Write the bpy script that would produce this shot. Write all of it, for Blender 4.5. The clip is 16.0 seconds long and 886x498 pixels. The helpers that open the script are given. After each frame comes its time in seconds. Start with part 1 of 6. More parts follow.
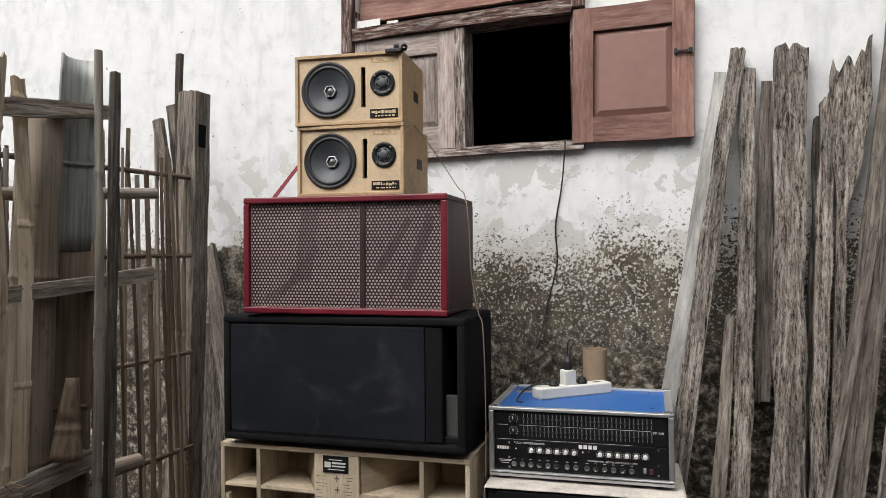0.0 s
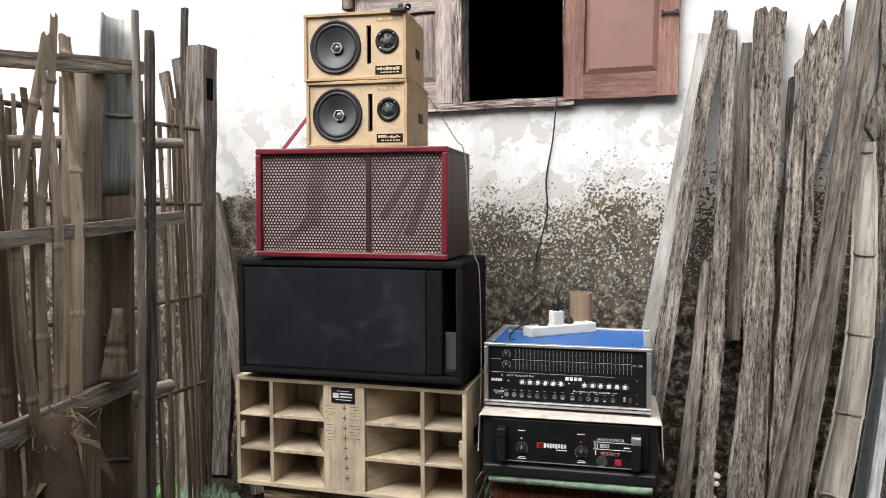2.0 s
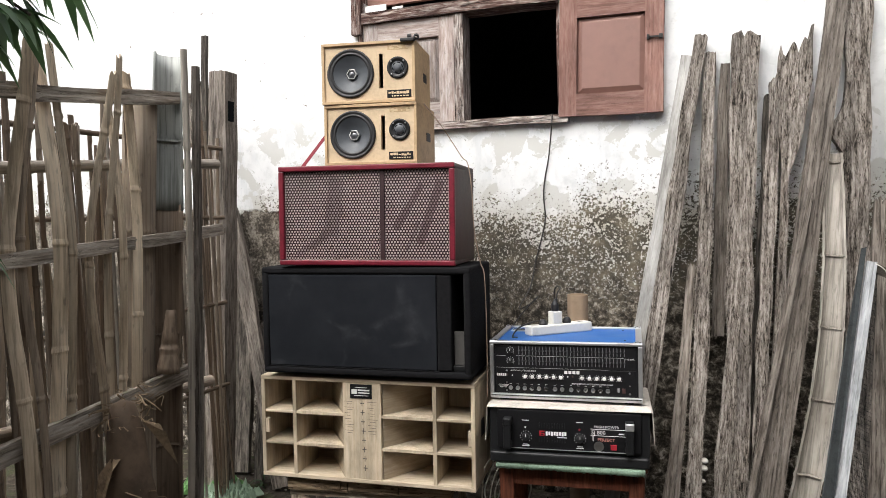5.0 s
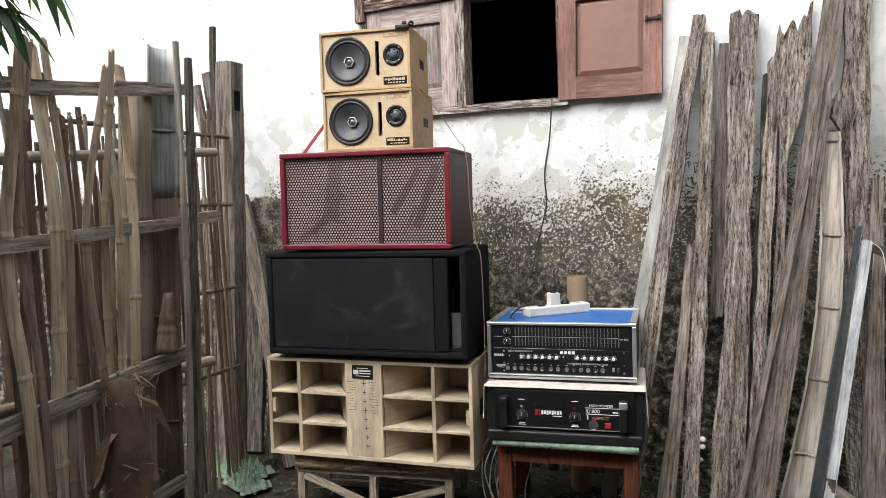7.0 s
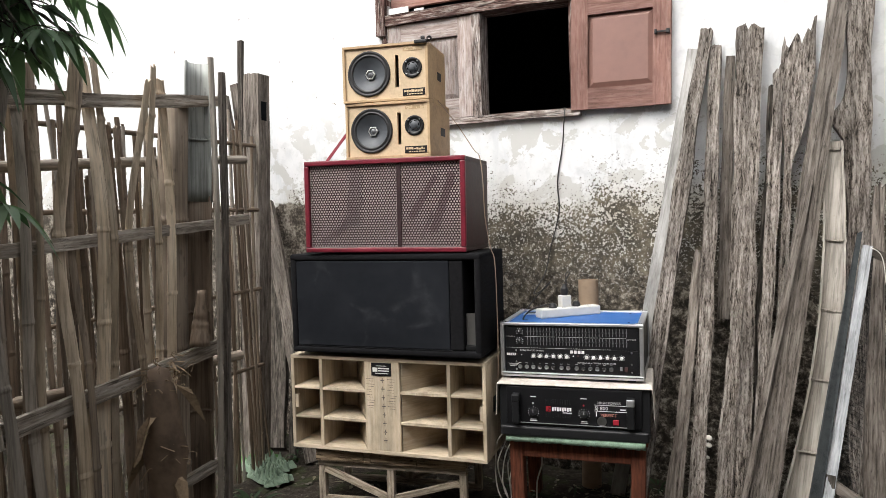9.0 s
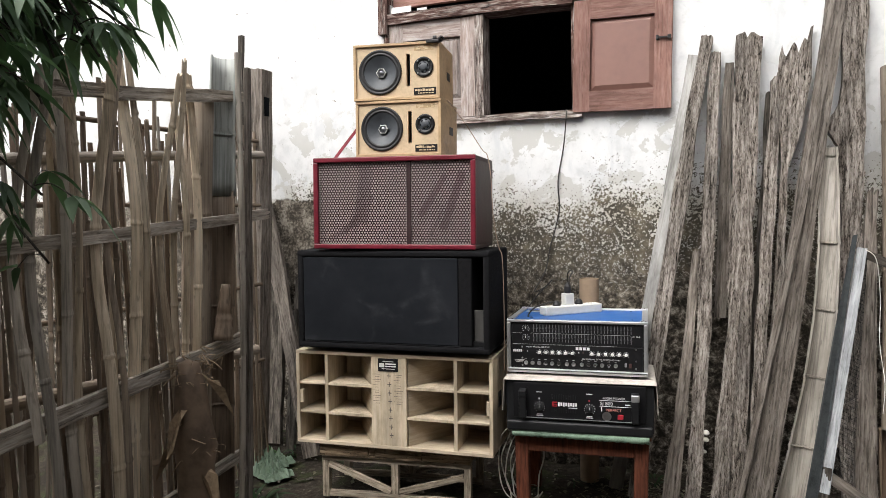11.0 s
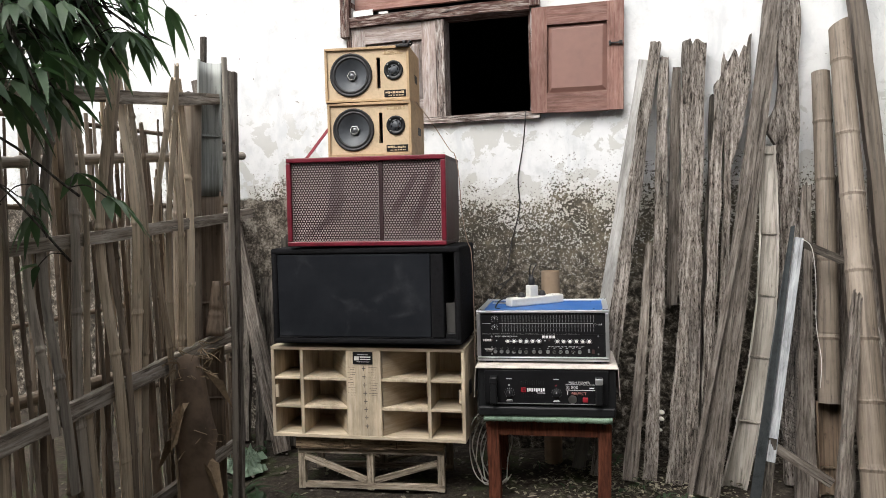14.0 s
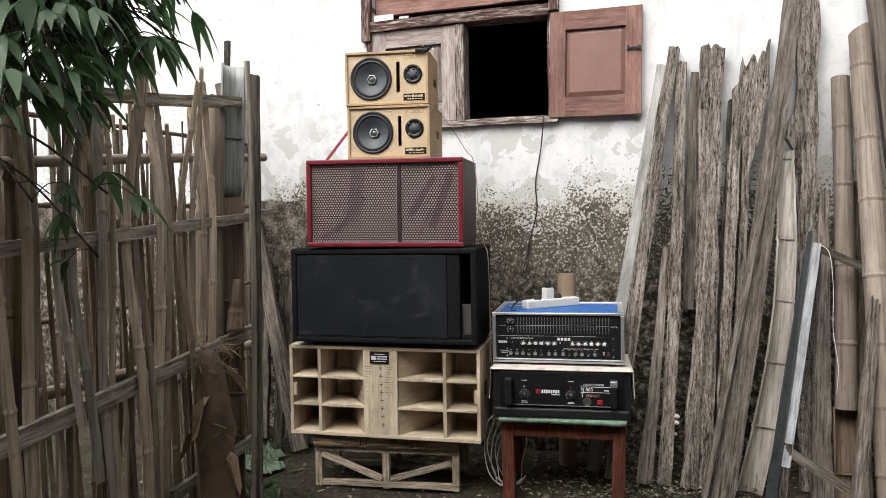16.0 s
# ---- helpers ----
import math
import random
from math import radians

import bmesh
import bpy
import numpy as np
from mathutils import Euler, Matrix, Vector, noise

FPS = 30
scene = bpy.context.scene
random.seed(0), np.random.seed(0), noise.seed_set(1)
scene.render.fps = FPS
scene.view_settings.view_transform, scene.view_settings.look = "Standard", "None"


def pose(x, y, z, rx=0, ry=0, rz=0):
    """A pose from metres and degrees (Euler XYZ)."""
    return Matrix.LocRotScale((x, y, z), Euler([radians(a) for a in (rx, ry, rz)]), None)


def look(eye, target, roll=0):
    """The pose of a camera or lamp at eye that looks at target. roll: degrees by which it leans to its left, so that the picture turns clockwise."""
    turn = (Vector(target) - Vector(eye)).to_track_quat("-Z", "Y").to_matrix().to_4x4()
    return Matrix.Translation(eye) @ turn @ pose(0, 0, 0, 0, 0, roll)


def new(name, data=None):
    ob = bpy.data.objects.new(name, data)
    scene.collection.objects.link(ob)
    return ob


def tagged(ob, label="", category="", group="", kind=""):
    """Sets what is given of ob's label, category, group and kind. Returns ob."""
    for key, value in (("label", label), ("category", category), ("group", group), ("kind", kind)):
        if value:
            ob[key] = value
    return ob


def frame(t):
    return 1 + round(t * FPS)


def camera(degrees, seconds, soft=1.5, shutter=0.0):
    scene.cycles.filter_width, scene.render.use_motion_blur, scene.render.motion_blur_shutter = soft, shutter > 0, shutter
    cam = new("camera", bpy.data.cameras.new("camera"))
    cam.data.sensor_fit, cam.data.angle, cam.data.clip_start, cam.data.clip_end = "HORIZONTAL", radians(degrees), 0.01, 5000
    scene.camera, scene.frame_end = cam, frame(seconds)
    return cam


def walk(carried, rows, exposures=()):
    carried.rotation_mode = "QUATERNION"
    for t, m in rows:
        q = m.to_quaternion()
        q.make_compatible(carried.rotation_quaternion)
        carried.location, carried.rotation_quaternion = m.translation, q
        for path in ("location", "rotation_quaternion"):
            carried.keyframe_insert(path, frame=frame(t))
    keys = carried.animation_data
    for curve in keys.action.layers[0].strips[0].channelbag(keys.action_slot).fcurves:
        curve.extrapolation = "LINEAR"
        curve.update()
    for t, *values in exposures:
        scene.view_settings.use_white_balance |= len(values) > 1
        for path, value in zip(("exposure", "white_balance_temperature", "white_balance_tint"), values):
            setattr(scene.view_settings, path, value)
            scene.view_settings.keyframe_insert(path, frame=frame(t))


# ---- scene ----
cam = camera(63.8, 16.0, soft=0.35)
PATH = [
    (0, (0.164, 0.076, 1.155), (-0.571, 1.936, 1.168), -0.7),
    (0.5, (0.223, 0.027, 1.148), (-0.578, 1.86, 1.126), -0.5),
    (1, (0.218, 0.006, 1.137), (-0.568, 1.843, 1.047), 0.4),
    (1.5, (0.209, -0.028, 1.137), (-0.515, 1.834, 1.051), -0.0),
    (2, (0.182, -0.098, 1.135), (-0.514, 1.774, 1.022), -0.3),
    (2.5, (0.177, -0.16, 1.136), (-0.488, 1.723, 1.019), -0.4),
    (3, (0.177, -0.212, 1.138), (-0.501, 1.667, 1.039), -0.3),
    (3.5, (0.188, -0.249, 1.139), (-0.495, 1.629, 1.052), -0.7),
    (4, (0.204, -0.283, 1.135), (-0.468, 1.599, 1.052), -1.1),
    (6.5, (0.294, -0.325, 1.132), (-0.44, 1.533, 1.045), -1.5),
    (7, (0.342, -0.322, 1.125), (-0.42, 1.523, 1.004), -1.8),
    (7.5, (0.363, -0.333, 1.111), (-0.457, 1.484, 0.952), -1.4),
    (8, (0.377, -0.356, 1.113), (-0.435, 1.467, 0.979), -1.5),
    (8.5, (0.387, -0.393, 1.116), (-0.434, 1.428, 1.002), -1.7),
    (9, (0.402, -0.431, 1.112), (-0.41, 1.394, 1.017), -1.6),
    (11.5, (0.249, -0.567, 1.112), (-0.451, 1.304, 1.007), -1.2),
    (12, (0.234, -0.616, 1.109), (-0.431, 1.267, 0.997), -1.8),
    (12.5, (0.201, -0.638, 1.112), (-0.406, 1.266, 1.016), -1.6),
    (13, (0.191, -0.665, 1.11), (-0.367, 1.253, 1.014), -1.9),
    (13.5, (0.189, -0.675, 1.108), (-0.383, 1.238, 0.997), -1.8),
    (14, (0.195, -0.679, 1.11), (-0.371, 1.236, 1.002), -1.5),
    (14.5, (0.195, -0.678, 1.105), (-0.385, 1.234, 1.011), -1.0),
    (15, (0.193, -0.685, 1.107), (-0.389, 1.226, 1.018), -0.8),
    (15.5, (0.195, -0.7, 1.105), (-0.425, 1.199, 1.005), -0.9),
    (16, (0.214, -0.708, 1.103), (-0.404, 1.192, 1.007), -1.0),
]
EXPOSURE = [(0, 0.82), (0.5, 1.04), (1, 1.22), (1.5, 1.27), (3.5, 1.32), (9, 1.32), (11.5, 1.20), (16, 1.16)]
walk(cam, [(t, look(eye, target, roll)) for t, eye, target, roll in PATH], EXPOSURE)

# ---- light ----
SUN_TURN, SUN_RISE = 200.0, 52.0
world = bpy.data.worlds.new("overcast_sky")
scene.world = world
world.use_nodes = True
wn = world.node_tree.nodes
sky = wn.new("ShaderNodeTexSky")
sky.sky_type, sky.sun_disc = "NISHITA", False
sky.sun_elevation, sky.sun_rotation = radians(SUN_RISE), radians(SUN_TURN)
sky.air_density, sky.dust_density, sky.ozone_density = 1.0, 6.0, 1.0
grey = wn.new("ShaderNodeHueSaturation")
grey.inputs["Saturation"].default_value = 0.25
world.node_tree.links.new(sky.outputs[0], grey.inputs["Color"])
world.node_tree.links.new(grey.outputs[0], wn["Background"].inputs["Color"])
wn["Background"].inputs["Strength"].default_value = 0.15
sun = new("sun", bpy.data.lights.new("sun", "SUN"))
sun.data.energy, sun.data.angle, sun.data.color = 0.5, radians(70), (1.0, 0.97, 0.93)
a, e = radians(SUN_TURN), radians(SUN_RISE)
sun.matrix_world = look((0, 0, 6), Vector((0, 0, 6)) - Vector((math.sin(a) * math.cos(e), math.cos(a) * math.cos(e), math.sin(e))))

# ---- materials ----


class Mat:
    """A node material with short helpers."""

    def __init__(self, name, rough=0.7, metal=0.0, spec=0.4):
        self.m = bpy.data.materials.new(name)
        self.m.use_nodes = True
        self.t = self.m.node_tree
        self.b = self.t.nodes["Principled BSDF"]
        self.set(self.b, "Roughness", rough)
        self.set(self.b, "Metallic", metal)
        self.set(self.b, "Specular IOR Level", spec)

    def set(self, node, key, value):
        if isinstance(value, bpy.types.NodeSocket):
            self.t.links.new(value, node.inputs[key])
        else:
            node.inputs[key].default_value = value

    def node(self, kind, **keys):
        n = self.t.nodes.new(kind)
        for k, v in keys.items():
            self.set(n, k.replace("_", " "), v)
        return n

    def coords(self, scale=(1, 1, 1), shift=True):
        c = self.t.nodes.new("ShaderNodeTexCoord").outputs["Object"]
        mp = self.node("ShaderNodeMapping", Vector=c, Scale=scale)
        if not shift:
            return mp.outputs[0]
        r = self.t.nodes.new("ShaderNodeObjectInfo").outputs["Random"]
        mul = self.t.nodes.new("ShaderNodeVectorMath")
        mul.operation = "SCALE"
        mul.inputs[0].default_value = (37.0, 53.0, 71.0)
        self.t.links.new(r, mul.inputs["Scale"])
        add = self.t.nodes.new("ShaderNodeVectorMath")
        self.t.links.new(mp.outputs[0], add.inputs[0])
        self.t.links.new(mul.outputs[0], add.inputs[1])
        return add.outputs[0]

    def noise(self, scale, vec, detail=6.0, rough=0.6, twist=0.0):
        return self.node("ShaderNodeTexNoise", Scale=scale, Vector=vec, Detail=detail, Roughness=rough, Distortion=twist).outputs["Fac"]

    def ramp(self, fac, *stops):
        n = self.t.nodes.new("ShaderNodeValToRGB")
        els = n.color_ramp.elements
        while len(els) < len(stops):
            els.new(0.5)
        for el, (at, c) in zip(els, stops):
            el.position = at
            el.color = (*c, 1) if isinstance(c, tuple) else (c, c, c, 1)
        self.t.links.new(fac, n.inputs[0])
        return n.outputs[0]

    def mix(self, fac, a, b, blend="MIX"):
        n = self.t.nodes.new("ShaderNodeMix")
        n.data_type, n.blend_type = "RGBA", blend
        for i, v in ((0, fac), (6, a), (7, b)):
            if isinstance(v, bpy.types.NodeSocket):
                self.t.links.new(v, n.inputs[i])
            else:
                n.inputs[i].default_value = v if i == 0 else (*v, 1)
        return n.outputs[2]

    def math(self, op, a, b=0.0):
        n = self.t.nodes.new("ShaderNodeMath")
        n.operation = op
        for i, v in ((0, a), (1, b)):
            if isinstance(v, bpy.types.NodeSocket):
                self.t.links.new(v, n.inputs[i])
            else:
                n.inputs[i].default_value = v
        return n.outputs[0]

    def bump(self, height, strength=0.5, dist=0.002):
        self.set(self.b, "Normal", self.node("ShaderNodeBump", Height=height, Strength=strength, Distance=dist).outputs[0])

    def colour(self, c):
        self.set(self.b, "Base Color", c if isinstance(c, bpy.types.NodeSocket) else (*c, 1))
        return self


def old_wood(name, dark, mid, light, cracks=0.5, bump=0.8, along=1.0):
    """Weathered timber: its grain runs along local z."""
    k = Mat(name, 0.88, spec=0.2)
    streak = k.noise(1.0, k.coords((130, 130, 9 * along)), 5, 0.65)
    flake = k.noise(1.0, k.coords((60, 60, 11)), 5, 0.65, 0.5)
    wide = k.noise(1.0, k.coords((12, 12, 3.5)), 6, 0.65)
    split = k.noise(1.0, k.coords((110, 110, 4.0 * along)), 7, 0.65, 0.6)
    mixed = k.math("ADD", k.math("MULTIPLY", streak, 0.55), k.math("MULTIPLY", flake, 0.45))
    c = k.ramp(mixed, (0.385, dark), (0.495, mid), (0.61, light))
    c = k.mix(0.8, c, k.ramp(wide, (0.34, 0.55), (0.5, 0.92), (0.64, 1.15)), "MULTIPLY")
    rnd = k.t.nodes.new("ShaderNodeObjectInfo").outputs["Random"]
    c = k.mix(0.6, c, k.ramp(rnd, (0.0, 0.55), (1.0, 1.15)), "MULTIPLY")
    gap = k.ramp(split, (0.39, 0.08), (0.43, 1.0))
    c = k.mix(cracks, c, gap, "MULTIPLY")
    pit = k.ramp(k.noise(1.0, k.coords((130, 130, 26)), 6, 0.66), (0.36, 0.10), (0.40, 1.0))
    c = k.mix(cracks, c, pit, "MULTIPLY")
    k.colour(c)
    h = k.math("ADD", k.math("MULTIPLY", mixed, 0.8), k.math("MULTIPLY", k.math("ADD", gap, pit), 0.5))
    k.bump(h, bump, 0.005)
    return k.m


def rotten_wood(name, dark, mid, light):
    """Timber eaten into bleached flakes and black pits; its grain runs along local z."""
    k = Mat(name, 0.92, spec=0.15)
    flake = k.noise(1.0, k.coords((150, 150, 30)), 5, 0.68, 1.2)
    long = k.noise(1.0, k.coords((95, 95, 7)), 5, 0.62)
    wide = k.noise(1.0, k.coords((14, 14, 4)), 5, 0.6)
    f = k.math("ADD", k.math("MULTIPLY", flake, 0.52), k.math("MULTIPLY", long, 0.48))
    c = k.ramp(f, (0.40, (0.02, 0.017, 0.014)), (0.435, dark), (0.50, mid), (0.59, light))
    c = k.mix(0.8, c, k.ramp(wide, (0.36, 0.50), (0.5, 0.95), (0.62, 1.2)), "MULTIPLY")
    pit = k.ramp(k.noise(1.0, k.coords((210, 210, 30)), 3, 0.6, 0.8), (0.35, 0.08), (0.385, 1.0))
    c = k.mix(0.7, c, pit, "MULTIPLY")
    rnd = k.t.nodes.new("ShaderNodeObjectInfo").outputs["Random"]
    k.colour(k.mix(0.5, c, k.ramp(rnd, (0.0, 0.65), (1.0, 1.15)), "MULTIPLY"))
    k.bump(k.math("ADD", f, k.math("MULTIPLY", pit, 0.4)), 1.0, 0.008)
    return k.m


def bamboo_skin(name, dark, mid, light):
    k = Mat(name, 0.62, spec=0.35)
    fine = k.noise(1.0, k.coords((120, 120, 3)), 6, 0.6)
    wide = k.noise(1.0, k.coords((7, 7, 2.0)), 6, 0.65)
    spots = k.noise(1.0, k.coords((60, 60, 25)), 3, 0.5)
    c = k.ramp(wide, (0.28, dark), (0.5, mid), (0.72, light))
    c = k.mix(0.6, c, k.ramp(fine, (0.40, 0.45), (0.47, 0.9), (0.57, 1.2)), "MULTIPLY")
    rnd = k.t.nodes.new("ShaderNodeObjectInfo").outputs["Random"]
    c = k.mix(0.75, c, k.ramp(rnd, (0.0, 0.55), (0.6, 0.95), (1.0, 1.25)), "MULTIPLY")
    c = k.mix(0.45, c, k.ramp(spots, (0.28, 0.3), (0.36, 1.0)), "MULTIPLY")
    k.colour(c)
    k.bump(k.math("ADD", fine, wide), 0.35, 0.0015)
    return k.m


def plain(name, colour, rough=0.6, metal=0.0, grain=60.0, vary=0.25, bump=0.1, spec=0.4):
    """A painted, moulded or woven surface with slight unevenness and grime."""
    k = Mat(name, rough, metal, spec)
    v = k.coords()
    fine = k.noise(grain, v, 4, 0.6)
    wide = k.noise(grain / 9, v, 5, 0.65)
    f = k.math("ADD", k.math("MULTIPLY", fine, 0.4), k.math("MULTIPLY", wide, 0.6))
    dark = tuple(c * (1 - vary) for c in colour)
    light = tuple(min(c * (1 + vary * 0.6), 0.9) for c in colour)
    k.colour(k.ramp(f, (0.36, dark), (0.5, colour), (0.66, light)))
    k.set(k.b, "Roughness", k.math("ADD", k.math("MULTIPLY", wide, 0.3), rough - 0.15))
    k.bump(fine, bump, 0.001)
    return k.m


def dusty_cloth():
    """Black speaker cloth with pale rubbed streaks."""
    k = Mat("dusty_black_speaker_cloth", 0.9, spec=0.12)
    v = k.coords()
    weave = k.noise(420, v, 2, 0.5)
    wide = k.noise(5, v, 5, 0.6)
    c = k.ramp(wide, (0.3, (0.0085, 0.0098, 0.0125)), (0.7, (0.0165, 0.0182, 0.022)))
    bend = k.noise(3.2, v, 2, 0.4, 0.4)
    streak = k.math("MULTIPLY", k.ramp(bend, (0.478, 0.0), (0.50, 1.0), (0.535, 0.0)), k.ramp(k.noise(9, v, 4, 0.6), (0.46, 0.0), (0.66, 1.0)))
    k.colour(k.mix(k.math("MULTIPLY", streak, 0.3), c, (0.075, 0.078, 0.084)))
    k.bump(weave, 0.3, 0.001)
    return k.m


def plaster():
    """Limewashed house wall: chalky above, peeling and mould-speckled below, bare mortar in one lower stretch."""
    k = Mat("limewashed_plaster", 0.92, spec=0.15)
    v = k.coords((1, 1, 1), False)
    sep = k.node("ShaderNodeSeparateXYZ", Vector=v)
    x, z = sep.outputs["X"], sep.outputs["Z"]
    wob = k.noise(2.2, v, 6, 0.6)
    zz = k.math("ADD", z, k.math("MULTIPLY", k.math("SUBTRACT", wob, 0.5), 0.35))
    fine = k.noise(75, v, 9, 0.74)
    mid = k.noise(14, v, 6, 0.65)
    blot = k.noise(5, v, 5, 0.6)
    white = k.ramp(mid, (0.30, (0.56, 0.57, 0.565)), (0.45, (0.665, 0.672, 0.67)), (0.7, (0.715, 0.722, 0.72)))
    smear = k.noise(1.0, k.coords((9, 9, 3.5), False), 6, 0.65, 0.6)
    white = k.mix(k.ramp(smear, (0.50, 0.0), (0.64, 0.7)), white, (0.54, 0.56, 0.57))
    # flaked patches show a greyer coat
    flake = k.ramp(k.noise(8, v, 8, 0.66, 0.5), (0.535, 0.0), (0.545, 1.0))
    low = k.ramp(zz, (0.49, 1.0), (0.56, 0.0))
    zn = k.math("MULTIPLY", zz, 0.4)
    lowflake = k.ramp(zn, (0.58, 0.9), (0.70, 0.0))
    white = k.mix(k.math("MULTIPLY", flake, lowflake), white, (0.50, 0.50, 0.475))
    # small pits
    pits = k.ramp(k.noise(38, v, 2, 0.4), (0.215, 1.0), (0.235, 0.0))
    white = k.mix(pits, white, (0.2, 0.18, 0.16))
    # mould specks that thicken downwards
    edge = k.math("SUBTRACT", 1.36, zz)
    thick = k.math("ADD", k.math("MULTIPLY", edge, 0.50), 0.385)
    thick = k.math("ADD", thick, k.math("MULTIPLY", k.math("SUBTRACT", blot, 0.5), 0.32))
    thick = k.math("ADD", thick, k.math("MULTIPLY", k.math("SUBTRACT", mid, 0.5), 0.26))
    thick = k.math("MINIMUM", thick, 0.555)
    speck = k.math("SUBTRACT", thick, k.math("ADD", k.math("MULTIPLY", fine, 0.62), k.math("MULTIPLY", k.noise(120, v, 3, 0.6), 0.38)))
    speck = k.ramp(k.math("ADD", speck, 0.5), (0.485, 0.0), (0.52, 1.0))
    tan = k.ramp(blot, (0.40, (0.55, 0.53, 0.48)), (0.62, (0.42, 0.37, 0.27)))
    tanmask = k.ramp(k.math("MULTIPLY", zz, 0.5), (0.57, 1.0), (0.635, 0.0))
    base = k.mix(tanmask, white, k.mix(0.65, white, tan))
    grime = k.ramp(mid, (0.3, (0.036, 0.032, 0.026)), (0.52, (0.088, 0.077, 0.058)), (0.7, (0.19, 0.165, 0.118)))
    c = k.mix(speck, base, grime)
    # the stretch where the limewash has come off in one sheet
    left = k.ramp(k.math("ADD", k.math("MULTIPLY", x, -0.25), 0.0), (0.33, 0.0), (0.36, 1.0))
    line = k.math("ADD", z, k.math("MULTIPLY", k.math("SUBTRACT", k.noise(11, v, 5, 0.6), 0.5), 0.09))
    off = k.math("MULTIPLY", left, k.ramp(k.math("MULTIPLY", line, 0.5), (0.594, 1.0), (0.598, 0.0)))
    mortar = k.ramp(k.math("ADD", k.math("MULTIPLY", mid, 0.5), k.math("MULTIPLY", fine, 0.5)), (0.435, (0.04, 0.034, 0.027)), (0.495, (0.115, 0.099, 0.08)), (0.575, (0.29, 0.265, 0.225)))
    c = k.mix(off, c, mortar)
    # bare, damp mortar near the ground
    damp = k.ramp(k.math("MULTIPLY", k.math("ADD", zz, k.math("MULTIPLY", k.math("SUBTRACT", mid, 0.5), 0.25)), 0.5), (0.34, 1.0), (0.47, 0.0))
    bare = k.ramp(k.noise(26, v, 10, 0.75, 0.3), (0.43, (0.022, 0.019, 0.015)), (0.49, (0.065, 0.055, 0.044)), (0.545, (0.145, 0.126, 0.10)), (0.60, (0.36, 0.33, 0.285)))
    c = k.mix(damp, c, bare)
    k.colour(c)
    h = k.math("ADD", k.math("MULTIPLY", fine, 0.35), k.math("MULTIPLY", k.mix(speck, (1, 1, 1), (0, 0, 0)), 0.5))
    h = k.math("SUBTRACT", h, k.math("MULTIPLY", off, 1.6))
    h = k.math("SUBTRACT", h, k.math("MULTIPLY", flake, 0.3))
    k.bump(h, 0.6, 0.004)
    return k.m


def soil():
    k = Mat("damp_soil", 0.95, spec=0.15)
    v = k.coords((1, 1, 1), False)
    f, w = k.noise(45, v, 8, 0.7), k.noise(3, v, 5, 0.6)
    c = k.ramp(f, (0.3, (0.018, 0.014, 0.011)), (0.52, (0.05, 0.041, 0.032)), (0.75, (0.14, 0.12, 0.095)))
    c = k.mix(1.0, c, k.ramp(w, (0.3, 0.55), (0.7, 1.2)), "MULTIPLY")
    moss = k.ramp(k.noise(7, v, 6, 0.65), (0.52, 0.0), (0.62, 1.0))
    c = k.mix(k.math("MULTIPLY", moss, 0.6), c, (0.05, 0.065, 0.025))
    k.colour(c)
    k.bump(f, 1.0, 0.012)
    return k.m


def leaf_mat(name, dark, light):
    k = Mat(name, 0.5, spec=0.4)
    rnd = k.t.nodes.new("ShaderNodeNewGeometry").outputs["Random Per Island"]
    c = k.ramp(rnd, (0.0, dark), (1.0, light))
    f = k.noise(40, k.coords(), 4, 0.6)
    k.colour(k.mix(0.5, c, k.ramp(f, (0.3, 0.6), (0.7, 1.2)), "MULTIPLY"))
    glow = k.node("ShaderNodeBsdfTranslucent", Color=k.mix(1.0, c, (0.9, 1.15, 0.7), "MULTIPLY"))
    both = k.node("ShaderNodeMixShader", Fac=0.4)
    k.t.links.new(k.b.outputs[0], both.inputs[1])
    k.t.links.new(glow.outputs[0], both.inputs[2])
    k.t.links.new(both.outputs[0], k.t.nodes["Material Output"].inputs["Surface"])
    return k.m


WALL = plaster()
SOIL = soil()
GREY_WOOD = old_wood("weathered_grey_timber", (0.080, 0.066, 0.055), (0.170, 0.147, 0.126), (0.275, 0.246, 0.217), 0.5, 0.7, 0.7)
ROT_WOOD = rotten_wood("rotten_timber", (0.090, 0.075, 0.063), (0.188, 0.165, 0.144), (0.345, 0.315, 0.285))
DARK_WOOD = old_wood("dark_timber", (0.024, 0.0208, 0.0176), (0.068, 0.0592, 0.0496), (0.152, 0.136, 0.116))
PALE_WOOD = old_wood("pale_painted_timber", (0.29, 0.28, 0.262), (0.36, 0.352, 0.334), (0.43, 0.422, 0.405), 0.2, 0.4)
BRIGHT_WOOD = old_wood("whitened_batten", (0.28, 0.30, 0.31), (0.42, 0.44, 0.455), (0.56, 0.58, 0.60), 0.3, 0.4)
BRACE_WOOD = old_wood("rough_sawn_timber", (0.198, 0.159, 0.118), (0.409, 0.344, 0.265), (0.608, 0.529, 0.423), 0.4, 0.5)
RAIL_WOOD = old_wood("weathered_rail", (0.16, 0.13, 0.102), (0.34, 0.295, 0.245), (0.52, 0.47, 0.41), 0.35, 0.6)
SLAB_WOOD = old_wood("bark_edged_slab", (0.13, 0.09, 0.055), (0.30, 0.22, 0.14), (0.46, 0.36, 0.25), 0.7, 0.8)
FRAME_WOOD = old_wood("peeling_window_frame", (0.055, 0.022, 0.018), (0.15, 0.09, 0.075), (0.50, 0.44, 0.40), 0.8, 1.0)
